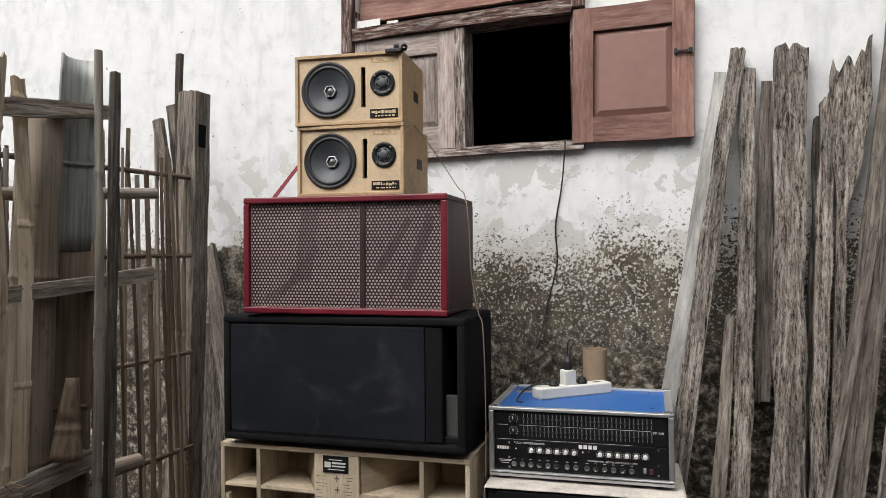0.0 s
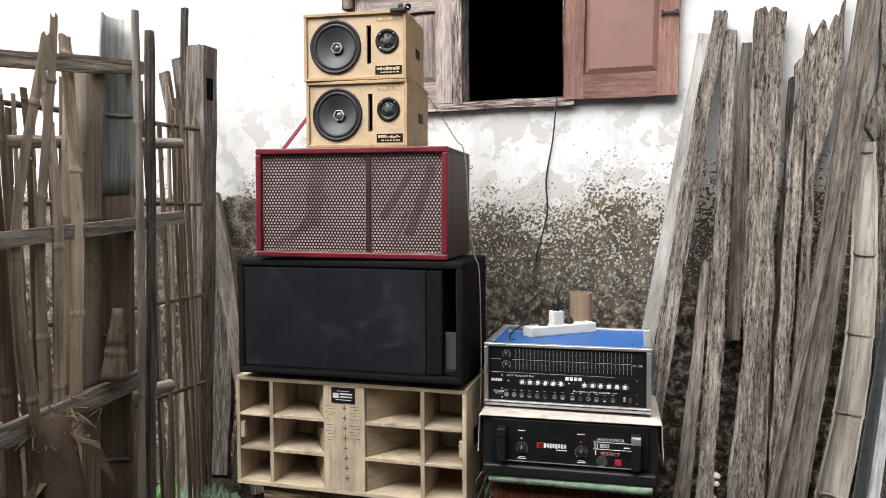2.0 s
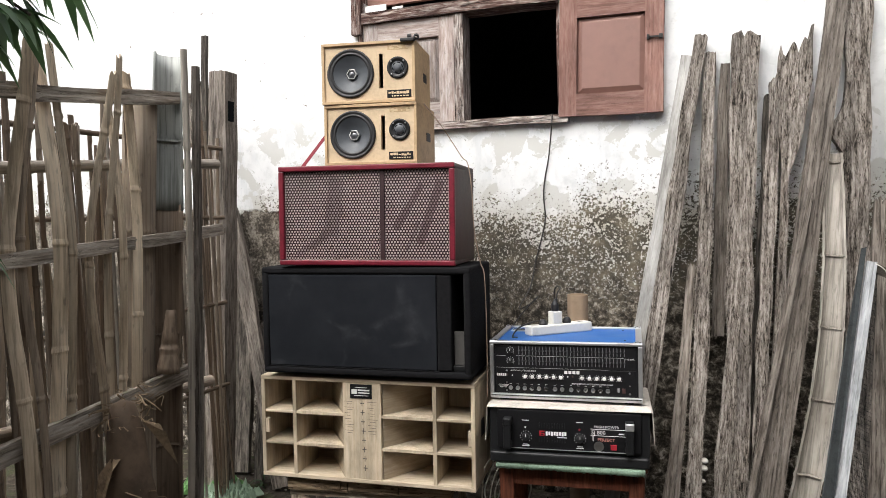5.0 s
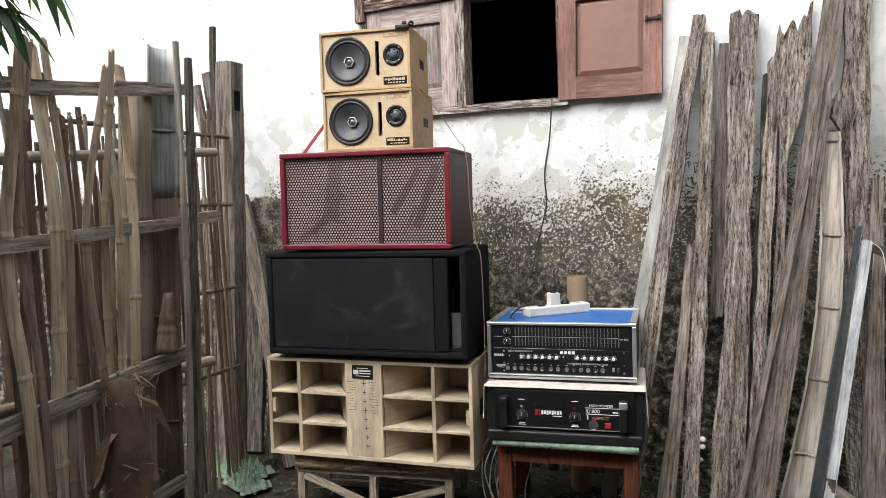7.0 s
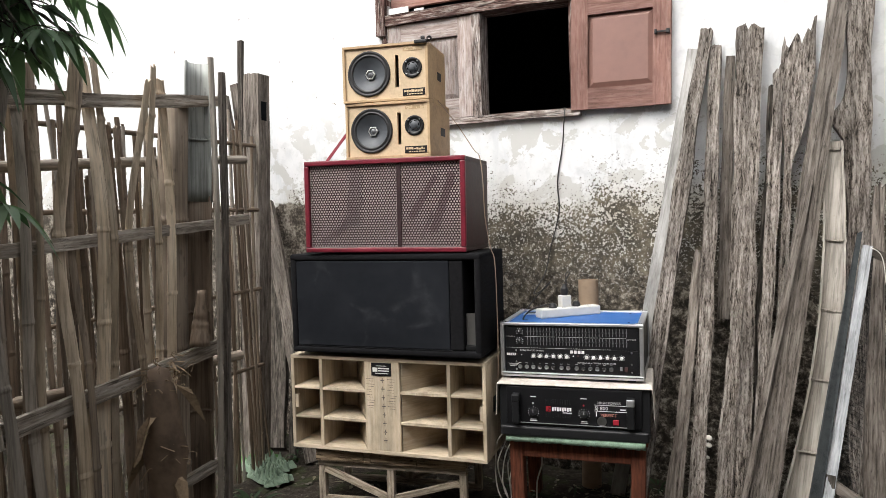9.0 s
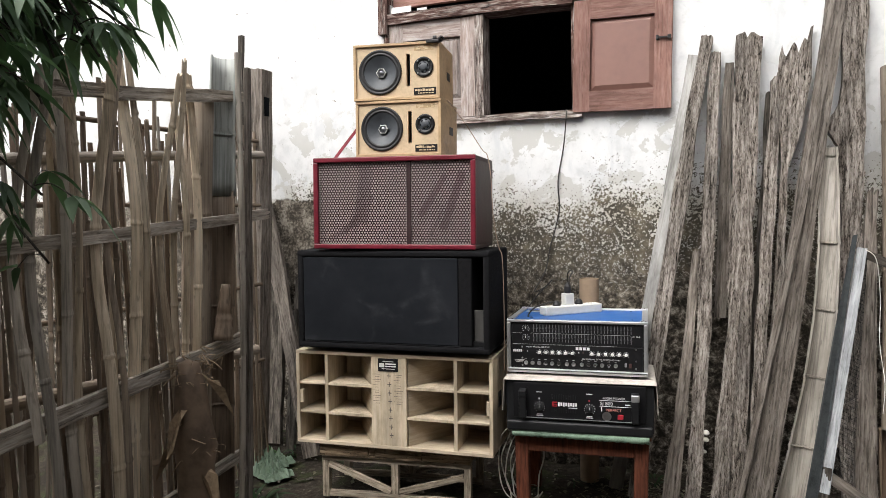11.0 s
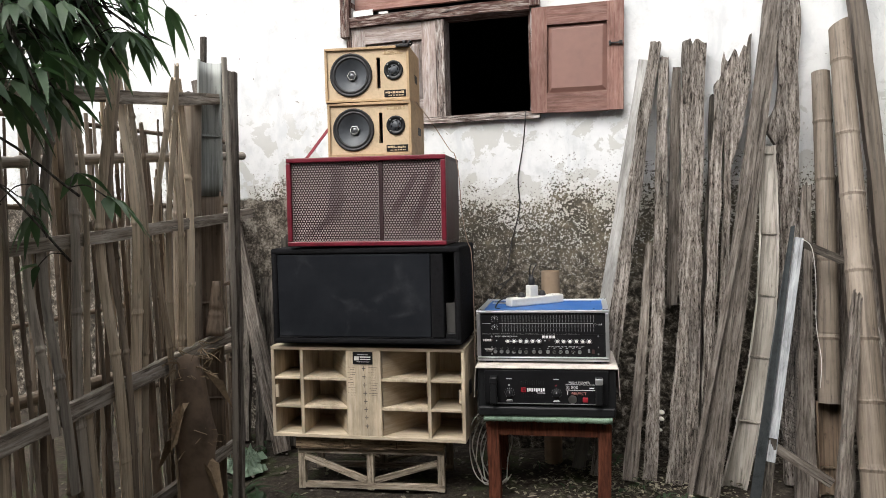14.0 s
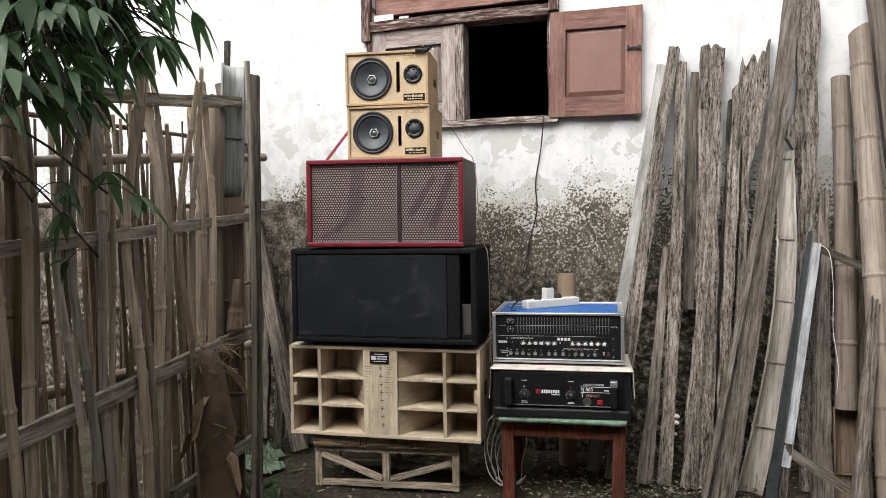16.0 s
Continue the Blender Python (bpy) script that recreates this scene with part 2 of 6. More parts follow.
SILL_WOOD = old_wood("flaking_painted_sill", (0.075, 0.045, 0.038), (0.27, 0.225, 0.20), (0.58, 0.54, 0.51), 0.8, 1.0, 1.5)
SHUT_GREY = old_wood("faded_shutter_paint", (0.235, 0.18, 0.158), (0.325, 0.272, 0.25), (0.44, 0.40, 0.38), 0.35, 0.4)
SHUT_BROWN = old_wood("brown_shutter_paint", (0.195, 0.103, 0.083), (0.245, 0.137, 0.113), (0.30, 0.185, 0.158), 0.2, 0.3)
SHUT_PANEL = plain("brown_panel_paint", (0.205, 0.112, 0.092), 0.5, 0, 30, 0.14, 0.15)
BAMBOO = bamboo_skin("dry_bamboo", (0.25, 0.188, 0.125), (0.52, 0.425, 0.308), (0.73, 0.635, 0.505))
BAMBOO_DARK = bamboo_skin("old_dark_bamboo", (0.072, 0.052, 0.036), (0.162, 0.119, 0.084), (0.26, 0.20, 0.146))
BAMBOO_GREY = bamboo_skin("bleached_bamboo", (0.19, 0.162, 0.130), (0.345, 0.305, 0.255), (0.48, 0.44, 0.385))
BAMBOO_PALE = bamboo_skin("pale_bamboo_inside", (0.17, 0.152, 0.130), (0.32, 0.296, 0.262), (0.46, 0.436, 0.398))
BAMBOO_BLUE = bamboo_skin("bluish_bamboo_inside", (0.24, 0.245, 0.225), (0.42, 0.44, 0.415), (0.56, 0.57, 0.54))
BAMBOO_TAN = bamboo_skin("tan_bamboo", (0.155, 0.120, 0.085), (0.285, 0.228, 0.172), (0.40, 0.335, 0.27))
POLE_TAN = bamboo_skin("darker_tan_bamboo", (0.10, 0.080, 0.060), (0.182, 0.149, 0.117), (0.265, 0.225, 0.185))
MDF = plain("tan_fibreboard", (0.55, 0.42, 0.275), 0.6, 0, 90, 0.16, 0.15)
MDF_SIDE = plain("darker_fibreboard", (0.43, 0.30, 0.17), 0.6, 0, 70, 0.3, 0.2)
PLY = old_wood("raw_plywood", (0.47, 0.385, 0.275), (0.545, 0.455, 0.335), (0.60, 0.51, 0.39), 0.05, 0.12, 0.5)
CARPET = plain("black_cabinet_carpet", (0.0105, 0.0105, 0.0115), 0.97, 0, 500, 0.4, 0.9, 0.08)
CLOTH = dusty_cloth()
RED = plain("scuffed_red_vinyl", (0.135, 0.009, 0.020), 0.42, 0, 80, 0.4, 0.25)
MAROON = plain("worn_maroon_vinyl", (0.045, 0.022, 0.02), 0.6, 0, 60, 0.5, 0.4)
GRILLE = plain("brown_painted_grille", (0.034, 0.016, 0.018), 0.5, 0.1, 60, 0.3, 0.1)
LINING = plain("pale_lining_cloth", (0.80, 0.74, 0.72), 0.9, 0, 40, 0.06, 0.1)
# two darker tones of the lining, for shadow painted behind the grille
SHADE_CLOTH = plain("shaded_lining_cloth", (0.357, 0.289, 0.297), 0.9, 0, 40, 0.25, 0.1)
DUSK_CLOTH = plain("half_shaded_lining_cloth", (0.50, 0.45, 0.45), 0.9, 0, 40, 0.35, 0.1)
PORT_GREY = plain("dusty_grey_board", (0.06, 0.0576, 0.0544), 0.9, 0, 40, 0.3, 0.2)
TRACK = plain("grey_track_print", (0.20, 0.20, 0.21), 0.6, 0, 60, 0.1, 0)
RUBBER = plain("black_rubber", (0.016, 0.016, 0.017), 0.5, 0, 80, 0.3, 0.1)
CONE = plain("grey_paper_cone", (0.062, 0.069, 0.078), 0.5, 0, 70, 0.15, 0.1)
CAP = plain("dark_glossy_cap", (0.16, 0.165, 0.175), 0.3, 0.6, 60, 0.15, 0.02)
CHROME = plain("tarnished_metal", (0.55, 0.56, 0.58), 0.3, 1.0, 90, 0.2, 0.05)
ALU = plain("brushed_aluminium", (0.62, 0.63, 0.64), 0.38, 0.85, 120, 0.12, 0.1)
BLUE = plain("blue_laminate", (0.02, 0.105, 0.34), 0.42, 0, 60, 0.12, 0.1)
BLACK = plain("black_front_panel", (0.006, 0.006, 0.007), 0.5, 0, 80, 0.3, 0.05, 0.25)
SATIN = plain("satin_black_plastic", (0.011, 0.0115, 0.0125), 0.42, 0, 80, 0.3, 0.05, 0.3)
INK_WHITE = plain("white_print", (0.72, 0.72, 0.72), 0.6, 0, 60, 0.05, 0)
INK_CREAM = plain("cream_print", (0.55, 0.43, 0.27), 0.6, 0, 60, 0.1, 0)
INK_RED = plain("red_print", (0.30, 0.016, 0.028), 0.5, 0, 60, 0.1, 0)
INK_ROSE = plain("rose_print", (0.58, 0.26, 0.21), 0.5, 0, 60, 0.1, 0)
INK_BROWN = plain("pencil_marks", (0.10, 0.085, 0.075), 0.9, 0, 60, 0.2, 0)
KNOB_GREY = plain("pale_grey_plastic", (0.62, 0.62, 0.60), 0.45, 0, 60, 0.08, 0)
WHITE_PLASTIC = plain("off_white_plastic", (0.68, 0.67, 0.62), 0.45, 0, 60, 0.1, 0.05)
LACE = plain("soiled_white_cloth", (0.52, 0.48, 0.43), 0.95, 0, 140, 0.3, 1.0, 0.1)
GREEN_LACE = plain("green_lace_cloth", (0.20, 0.285, 0.215), 0.95, 0, 260, 0.6, 1.0, 0.05)
VARNISH = old_wood("red_brown_varnished_timber", (0.055, 0.017, 0.009), (0.11, 0.034, 0.018), (0.17, 0.06, 0.033), 0.15, 0.15)
TUBE = plain("brown_cardboard", (0.27, 0.195, 0.13), 0.85, 0, 30, 0.25, 0.2)
CORD_BLACK = plain("black_cable_sheath", (0.02, 0.018, 0.016), 0.5, 0, 50, 0.2, 0)
CORD_WHITE = plain("white_cable_sheath", (0.62, 0.60, 0.55), 0.5, 0, 50, 0.1, 0)
CORD_TAN = plain("tan_twine", (0.26, 0.19, 0.145), 0.9, 0, 200, 0.2, 0.3)
STRAP = plain("red_strap", (0.20, 0.010, 0.024), 0.6, 0, 150, 0.2, 0.2)
DARKROOM = plain("dark_room_wall", (0.11, 0.11, 0.13), 0.9, 0, 6, 0.3, 0.2)
NET_GREY = plain("dusty_grey_net", (0.045, 0.050, 0.052), 0.95, 0, 300, 0.4, 0.3, 0.03)
MESH_NET = plain("black_insect_net", (0.007, 0.008, 0.009), 0.95, 0, 300, 0.4, 0.1, 0.03)
BAG_GREEN = plain("crumpled_green_wrapper", (0.085, 0.20, 0.06), 0.45, 0, 12, 0.5, 0.3)
BAG_WHITE = plain("crumpled_white_wrapper", (0.15, 0.21, 0.15), 0.5, 0, 12, 0.4, 0.3)
STONE = plain("rubble", (0.138, 0.124, 0.105), 0.95, 0, 40, 0.4, 0.6)
STUMP = plain("dry_brown_stem", (0.15, 0.104, 0.070), 0.75, 0, 26, 0.5, 0.5)
FIBRE = plain("dry_fibre", (0.27, 0.20, 0.13), 0.95, 0, 90, 0.5, 0.6, 0.1)
FUNGUS = plain("pale_fungus", (0.52, 0.50, 0.45), 0.9, 0, 90, 0.2, 0.2)
LEAF = leaf_mat("tree_leaf", (0.055, 0.092, 0.053), (0.165, 0.240, 0.148))
WEED = leaf_mat("weed_leaf", (0.0169, 0.0382, 0.015), (0.0506, 0.087, 0.039))
LITTER = leaf_mat("dry_litter", (0.05, 0.04, 0.028), (0.34, 0.30, 0.24))
ROOF_TILE = plain("far_red_wall", (0.30, 0.06, 0.05), 0.8, 0, 3, 0.3, 0.1)
# for the unseen walls that hold off low sky
BLOCKER_WALL = plain("unseen_blocker_wall", (0.14, 0.126, 0.108), 0.95, 0, 5, 0.4, 0.3)
BUCKET = plain("green_plastic", (0.02, 0.17, 0.10), 0.4, 0, 20, 0.15, 0.05)

# ---- mesh helpers ----


def to_mesh(name, bm, mat):
    me = bpy.data.meshes.new(name)
    bmesh.ops.recalc_face_normals(bm, faces=bm.faces)
    bm.to_mesh(me)
    bm.free()
    me.materials.append(mat)
    return me


def part(name, bm, mat, parent, label="", m=None, smooth=False):
    me = bm if isinstance(bm, bpy.types.Mesh) else to_mesh(name, bm, mat)
    if smooth:
        me.shade_smooth()
    ob = new(name, me)
    ob.parent = parent
    if m is not None:
        ob.matrix_basis = m
    if label:
        tagged(ob, label)
    return ob


def thing(name, m, label, category, group="", kind=""):
    return_ob = new(name)
    return_ob.empty_display_size = 0.05
    return_ob.matrix_basis = m
    return tagged(return_ob, label, category, group, kind)


def solo(name, bm, mat, m, label, category, group="", kind="", smooth=False):
    ob = part(name, bm, mat, None, "", m, smooth)
    return tagged(ob, label, category, group, kind)


def add_box(bm, x0, x1, y0, y1, z0, z1, bevel=0.0, segs=2):
    r = bmesh.ops.create_cube(bm, size=1.0)
    vs = r["verts"]
    for v in vs:
        v.co = Vector((x0 + (v.co.x + 0.5) * (x1 - x0), y0 + (v.co.y + 0.5) * (y1 - y0), z0 + (v.co.z + 0.5) * (z1 - z0)))
    if bevel:
        es = list({e for v in vs for e in v.link_edges})
        bmesh.ops.bevel(bm, geom=es, offset=bevel, segments=segs, profile=0.5, affect="EDGES")
    return bm


def box(x0, x1, y0, y1, z0, z1, bevel=0.0, segs=2):
    return add_box(bmesh.new(), x0, x1, y0, y1, z0, z1, bevel, segs)


def lathe(profile, n=32, bm=None, m=None):
    """Turn (radius, height) pairs round local z."""
    bm = bm or bmesh.new()
    rings = []
    for r, h in profile:
        if r <= 1e-6:
            rings.append([bm.verts.new((0, 0, h))])
        else:
            rings.append([bm.verts.new((r * math.cos(2 * math.pi * i / n), r * math.sin(2 * math.pi * i / n), h)) for i in range(n)])
    made = [v for ring in rings for v in ring]
    for a, b in zip(rings, rings[1:]):
        for i in range(n):
            j = (i + 1) % n
            q = [a[i % len(a)], a[j % len(a)], b[j % len(b)], b[i % len(b)]]
            q = list(dict.fromkeys(q))
            if len(q) > 2:
                bm.faces.new(q)
    if m is not None:
        bmesh.ops.transform(bm, matrix=m, verts=made)
    return bm


def tube(points, radius, n=6, bm=None):
    """A cord along points, smoothed."""
    bm = bm or bmesh.new()
    pts = [Vector(p) for p in points]
    fine = []
    for i in range(len(pts) - 1):
        p0, p1, p2, p3 = pts[max(i - 1, 0)], pts[i], pts[i + 1], pts[min(i + 2, len(pts) - 1)]
        for s in range(5):
            t = s / 5
            fine.append(0.5 * (2 * p1 + (p2 - p0) * t + (2 * p0 - 5 * p1 + 4 * p2 - p3) * t * t + (3 * p1 - p0 - 3 * p2 + p3) * t ** 3))
    fine.append(pts[-1])
    rings = []
    for i, p in enumerate(fine):
        d = (fine[min(i + 1, len(fine) - 1)] - fine[max(i - 1, 0)]).normalized()
        s = d.cross(Vector((0.31, 0.2, 0.93))).normalized()
        u = d.cross(s)
        rings.append([bm.verts.new(p + radius * (math.cos(2 * math.pi * k / n) * s + math.sin(2 * math.pi * k / n) * u)) for k in range(n)])
    for a, b in zip(rings, rings[1:]):
        for k in range(n):
            bm.faces.new((a[k], a[(k + 1) % n], b[(k + 1) % n], b[k]))
    bm.faces.new(rings[0])
    bm.faces.new(rings[-1])
    return bm


def stand_up(base, top, face=(0, -1, 0)):
    """The pose of a piece whose local z runs from base to top and whose local -y looks along face."""
    base, top = Vector(base), Vector(top)
    z = (top - base).normalized()
    y = -Vector(face)
    y = (y - y.dot(z) * z).normalized()
    x = y.cross(z)
    m = Matrix((x, y, z)).transposed().to_4x4()
    m.translation = base
    return m, (top - base).length


def plank(length, w0, w1, thick, seed, jag=0.0, rough=0.006, cup=0.0, segs=30, cols=9):
    """A worn board: its edges wander, its faces are uneven and its top may be broken."""
    rng = random.Random(seed)
    bm = bmesh.new()
    bend, twist = rng.uniform(-0.006, 0.006) * length, rng.uniform(-0.05, 0.05)
    ends = [jag * (1.2 * noise.noise((c * 0.55 + seed * 2.3, 1.0, 0.0)) + 0.12 * rng.uniform(-1, 1) - 0.35 * abs(2 * c / cols - 1) ** 2) for c in range(cols + 1)]
    layers = []
    for side in (-1, 1):
        grid = []
        for r in range(segs + 1):
            f = r / segs
            w = w0 + (w1 - w0) * f
            row = []
            for c in range(cols + 1):
                g = c / cols - 0.5
                z = f * length + (ends[c] * max(0.0, (f - 0.85) / 0.15))
                n1 = noise.noise((g * 3 + seed * 3.1, side * 2.0, z * 6))
                n2 = noise.noise((seed * 7.7 + (5 if g > 0 else 0), 0.0, z * 5))
                n3 = noise.noise((g * 14 + seed * 1.7, side * 4.0, z * 22))
                x = g * w + (2 * g) * rough * n2 * 1.6 + bend * math.sin(math.pi * f)
                y = side * thick / 2 + rough * (0.7 * n1 + 0.5 * n3) - cup * (1 - 4 * g * g) + twist * g * w * (f - 0.5)
                row.append(bm.verts.new((x, y, z)))
            grid.append(row)
        layers.append(grid)
    fr, bk = layers
    for r in range(segs):
        for c in range(cols):
            bm.faces.new((fr[r][c], fr[r][c + 1], fr[r + 1][c + 1], fr[r + 1][c]))
            bm.faces.new((bk[r][c], bk[r + 1][c], bk[r + 1][c + 1], bk[r][c + 1]))
        for c in (0, cols):
            bm.faces.new((fr[r][c], fr[r + 1][c], bk[r + 1][c], bk[r][c]))
    for c in range(cols):
        for r in (0, segs):
            bm.faces.new((fr[r][c], fr[r][c + 1], bk[r][c + 1], bk[r][c]))
    return bm


def cane(length, r0, r1, seed, gap=0.24, wall=0.008, arc=360.0, turn=0.0, sides=18, cut=0.0):
    """A bamboo culm with its nodes; arc below 360 gives a split half or a slat. Its open side looks along +y turned by turn."""
    rng = random.Random(seed)
    bm = bmesh.new()
    nodes, z = [], rng.uniform(0.05, gap)
    while z < length:
        nodes.append(z)
        z += gap * rng.uniform(0.8, 1.2)
    hs = {0.0, length}
    for q in nodes:
        hs |= {max(0, q - 0.012), max(0, q - 0.004), min(length, q), min(length, q + 0.006), min(length, q + 0.02)}
    for i in range(1, 10):
        hs.add(length * i / 10)
    hs = sorted(hs)
    bx, by = rng.uniform(-1, 1) * (0.018 if arc < 120 else 0.010) * length, rng.uniform(-0.008, 0.008) * length
    closed = arc >= 359
    n = sides if closed else max(4, int(sides * arc / 360) + 1)
    shells = []
    for inner in (0, 1):
        grid = []
        for h in hs:
            f = h / length
            r = r0 + (r1 - r0) * f
            near = min((abs(h - q) for q in nodes), default=1)
            r += (0.0018 if arc < 120 else 0.0016 if arc < 355 else 0.0016) * max(0, 1 - near / 0.008) * (r / 0.03 + 0.3) - (0.0015 if 0.008 < near < 0.02 else 0)
            if inner:
                r = max(r - wall, r * 0.3)
            row = []
            for k in range(n):
                a = radians(turn - 90 - arc / 2 + arc * k / (n if closed else n - 1))
                hh = h + (cut * math.cos(a) if h >= length else 0)
                row.append(bm.verts.new((r * math.cos(a) + bx * math.sin(math.pi * f), r * math.sin(a) + by * math.sin(math.pi * f), hh)))
            grid.append(row)
        shells.append(grid)
    o, i_ = shells
    for r in range(len(hs) - 1):
        for k in range(n if closed else n - 1):
            j = (k + 1) % n
            bm.faces.new((o[r][k], o[r][j], o[r + 1][j], o[r + 1][k]))
            bm.faces.new((i_[r][k], i_[r + 1][k], i_[r + 1][j], i_[r][j]))
        if not closed:
            for k in (0, n - 1):
                bm.faces.new((o[r][k], o[r + 1][k], i_[r + 1][k], i_[r][k]))
    for r in (0, len(hs) - 1):
        for k in range(n if closed else n - 1):
            j = (k + 1) % n
            bm.faces.new((o[r][k], o[r][j], i_[r][j], i_[r][k]))
    if not closed and arc > 100:
        # the ledges that are left at the nodes
        for q in nodes:
            if q > length - 0.02 or q < 0.02:
                continue
            up, dn = i_[hs.index(min(length, q))], i_[hs.index(max(0, q - 0.004))]
            lip = 0.26 + 0.20 * rng.random()
            rows = []
            for ring in (up, dn):
                mid_p = (ring[0].co + ring[-1].co) / 2
                rows.append([bm.verts.new(v.co.lerp(mid_p, lip * (0.5 + 0.5 * math.sin(math.pi * k / (n - 1))) * rng.uniform(0.75, 1.1))) for k, v in enumerate(ring)])
            for k in range(n - 1):
                bm.faces.new((up[k], up[k + 1], rows[0][k + 1], rows[0][k]))
                bm.faces.new((dn[k], rows[1][k], rows[1][k + 1], dn[k + 1]))
                bm.faces.new((rows[0][k], rows[0][k + 1], rows[1][k + 1], rows[1][k]))
    return bm


def plate_with_hole(bm, x0, x1, z0, z1, y0, y1, cx, cz, radius, n=48):
    """A board with a round opening through it."""
    rings = []
    turns = sorted([2 * math.pi * k / n for k in range(n)] + [math.atan2(z - cz, x - cx) % (2 * math.pi) for x in (x0, x1) for z in (z0, z1)])
    n = len(turns)
    for y in (y0, y1):
        o, i = [], []
        for a in turns:
            c, s = math.cos(a), math.sin(a)
            reach = min((x1 - cx) / c if c > 1e-6 else (x0 - cx) / c if c < -1e-6 else 9, (z1 - cz) / s if s > 1e-6 else (z0 - cz) / s if s < -1e-6 else 9)
            o.append(bm.verts.new((cx + reach * c, y, cz + reach * s)))
            i.append(bm.verts.new((cx + radius * c, y, cz + radius * s)))
        rings.append((o, i))
    for k in range(n):
        j = (k + 1) % n
        for o, i in rings:
            bm.faces.new((o[k], o[j], i[j], i[k]))
        for q in (0, 1):
            a, b = rings[0][q], rings[1][q]
            bm.faces.new((a[k], a[j], b[j], b[k]))
    return bm


def words(text, size, x, z, mat, parent, y=-0.002, name="lettering", align="LEFT"):
    """Letters that stand on a front which looks along -y."""
    cu = bpy.data.curves.new(name, "FONT")
    cu.body, cu.size, cu.align_x, cu.resolution_u = text, size, align, 2
    tmp = new("tmp", cu)
    bpy.context.view_layer.update()
    me = bpy.data.meshes.new_from_object(tmp.evaluated_get(bpy.context.evaluated_depsgraph_get()))
    bpy.data.objects.remove(tmp)
    me.materials.clear()
    me.materials.append(mat)
    me.name = name
    return part(name, me, mat, parent, "", pose(x, y, z, 90, 0, 0))


def bars(cells, mat, parent, y0, y1, name="print", label=""):
    """Plain bars (x0, x1, z0, z1) on a front, as one print."""
    bm = bmesh.new()
    for x0, x1, z0, z1 in cells:
        add_box(bm, x0, x1, y0, y1, z0, z1)
    return tagged(part(name, bm, mat, parent, label), kind="stuff")


# ---- ground and house ----
GROUND = -0.04
bm = bmesh.new()
N = 90
xs = sorted({round(-3.2 + 4.8 * i / N, 3) for i in range(N + 1)} | {-60.0, -20.0, -8.0, -5.0, 3.0, 8.0, 20.0, 60.0})
ys = sorted({round(-1.4 + 4.6 * i / N, 3) for i in range(N + 1)} | {-60.0, -20.0, -8.0, -4.0, 6.0, 20.0, 60.0})
vs = [[bm.verts.new((x, y, GROUND + 0.012 * noise.noise((x * 3, y * 3, 0)) + 0.008 * noise.noise((x * 11, y * 11, 4)) - 0.012)) for x in xs] for y in ys]
for r in range(len(ys) - 1):
    for c in range(len(xs) - 1):
        bm.faces.new((vs[r][c], vs[r][c + 1], vs[r + 1][c + 1], vs[r + 1][c]))
solo("ground", bm, SOIL, Matrix(), "dark damp bare soil with moss and litter", "ground", kind="structure", smooth=True)

WALL_Y, THICK = 2.695, 0.16
WX0, WX1, WZ0, WZ1 = -1.25, -0.345, 1.55, 2.42
bm = bmesh.new()
LEFT_END, RIGHT_END, EAVES = -5.2, 2.6, 3.1
for x0, x1, z0, z1 in ((LEFT_END, WX0, -0.3, EAVES), (WX1, RIGHT_END, -0.3, EAVES), (WX0, WX1, -0.3, WZ0), (WX0, WX1, WZ1, EAVES)):
    add_box(bm, x0, x1, WALL_Y, WALL_Y + THICK, z0, z1)
solo("wall_north", bm, WALL, Matrix(), "limewashed plaster house wall, mould-speckled and damp below", "wall", kind="structure")
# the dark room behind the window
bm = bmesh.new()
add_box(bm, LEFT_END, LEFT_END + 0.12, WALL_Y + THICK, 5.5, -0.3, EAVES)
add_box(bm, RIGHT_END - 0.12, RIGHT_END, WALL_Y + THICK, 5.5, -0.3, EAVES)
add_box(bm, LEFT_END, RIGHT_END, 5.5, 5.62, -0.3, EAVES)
solo("wall_inner", bm, DARKROOM, Matrix(), "dark walls of the room inside", "wall", kind="structure")
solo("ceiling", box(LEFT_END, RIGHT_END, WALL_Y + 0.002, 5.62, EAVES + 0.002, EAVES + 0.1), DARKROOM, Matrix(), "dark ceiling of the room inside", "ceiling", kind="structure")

# ---- window ----
win = thing("window_1", pose(0, WALL_Y, 0), "old timber window with peeling frame, one shutter closed", "window", kind="structure")


def beam(name, x0, x1, y0, y1, z0, z1, mat, parent, seed, along="x", label="", rough=0.003):
    """A worn frame member in the wall's own coordinates."""
    if along == "x":
        m, length = stand_up((x0, (y0 + y1) / 2, (z0 + z1) / 2), (x1, (y0 + y1) / 2, (z0 + z1) / 2))
        return part(name, plank(length, z1 - z0, z1 - z0, y1 - y0, seed, 0.0, rough), mat, parent, label, m)
    m, length = stand_up(((x0 + x1) / 2, (y0 + y1) / 2, z0), ((x0 + x1) / 2, (y0 + y1) / 2, z1))
    return part(name, plank(length, x1 - x0, x1 - x0, y1 - y0, seed, 0.0, rough), mat, parent, label, m)


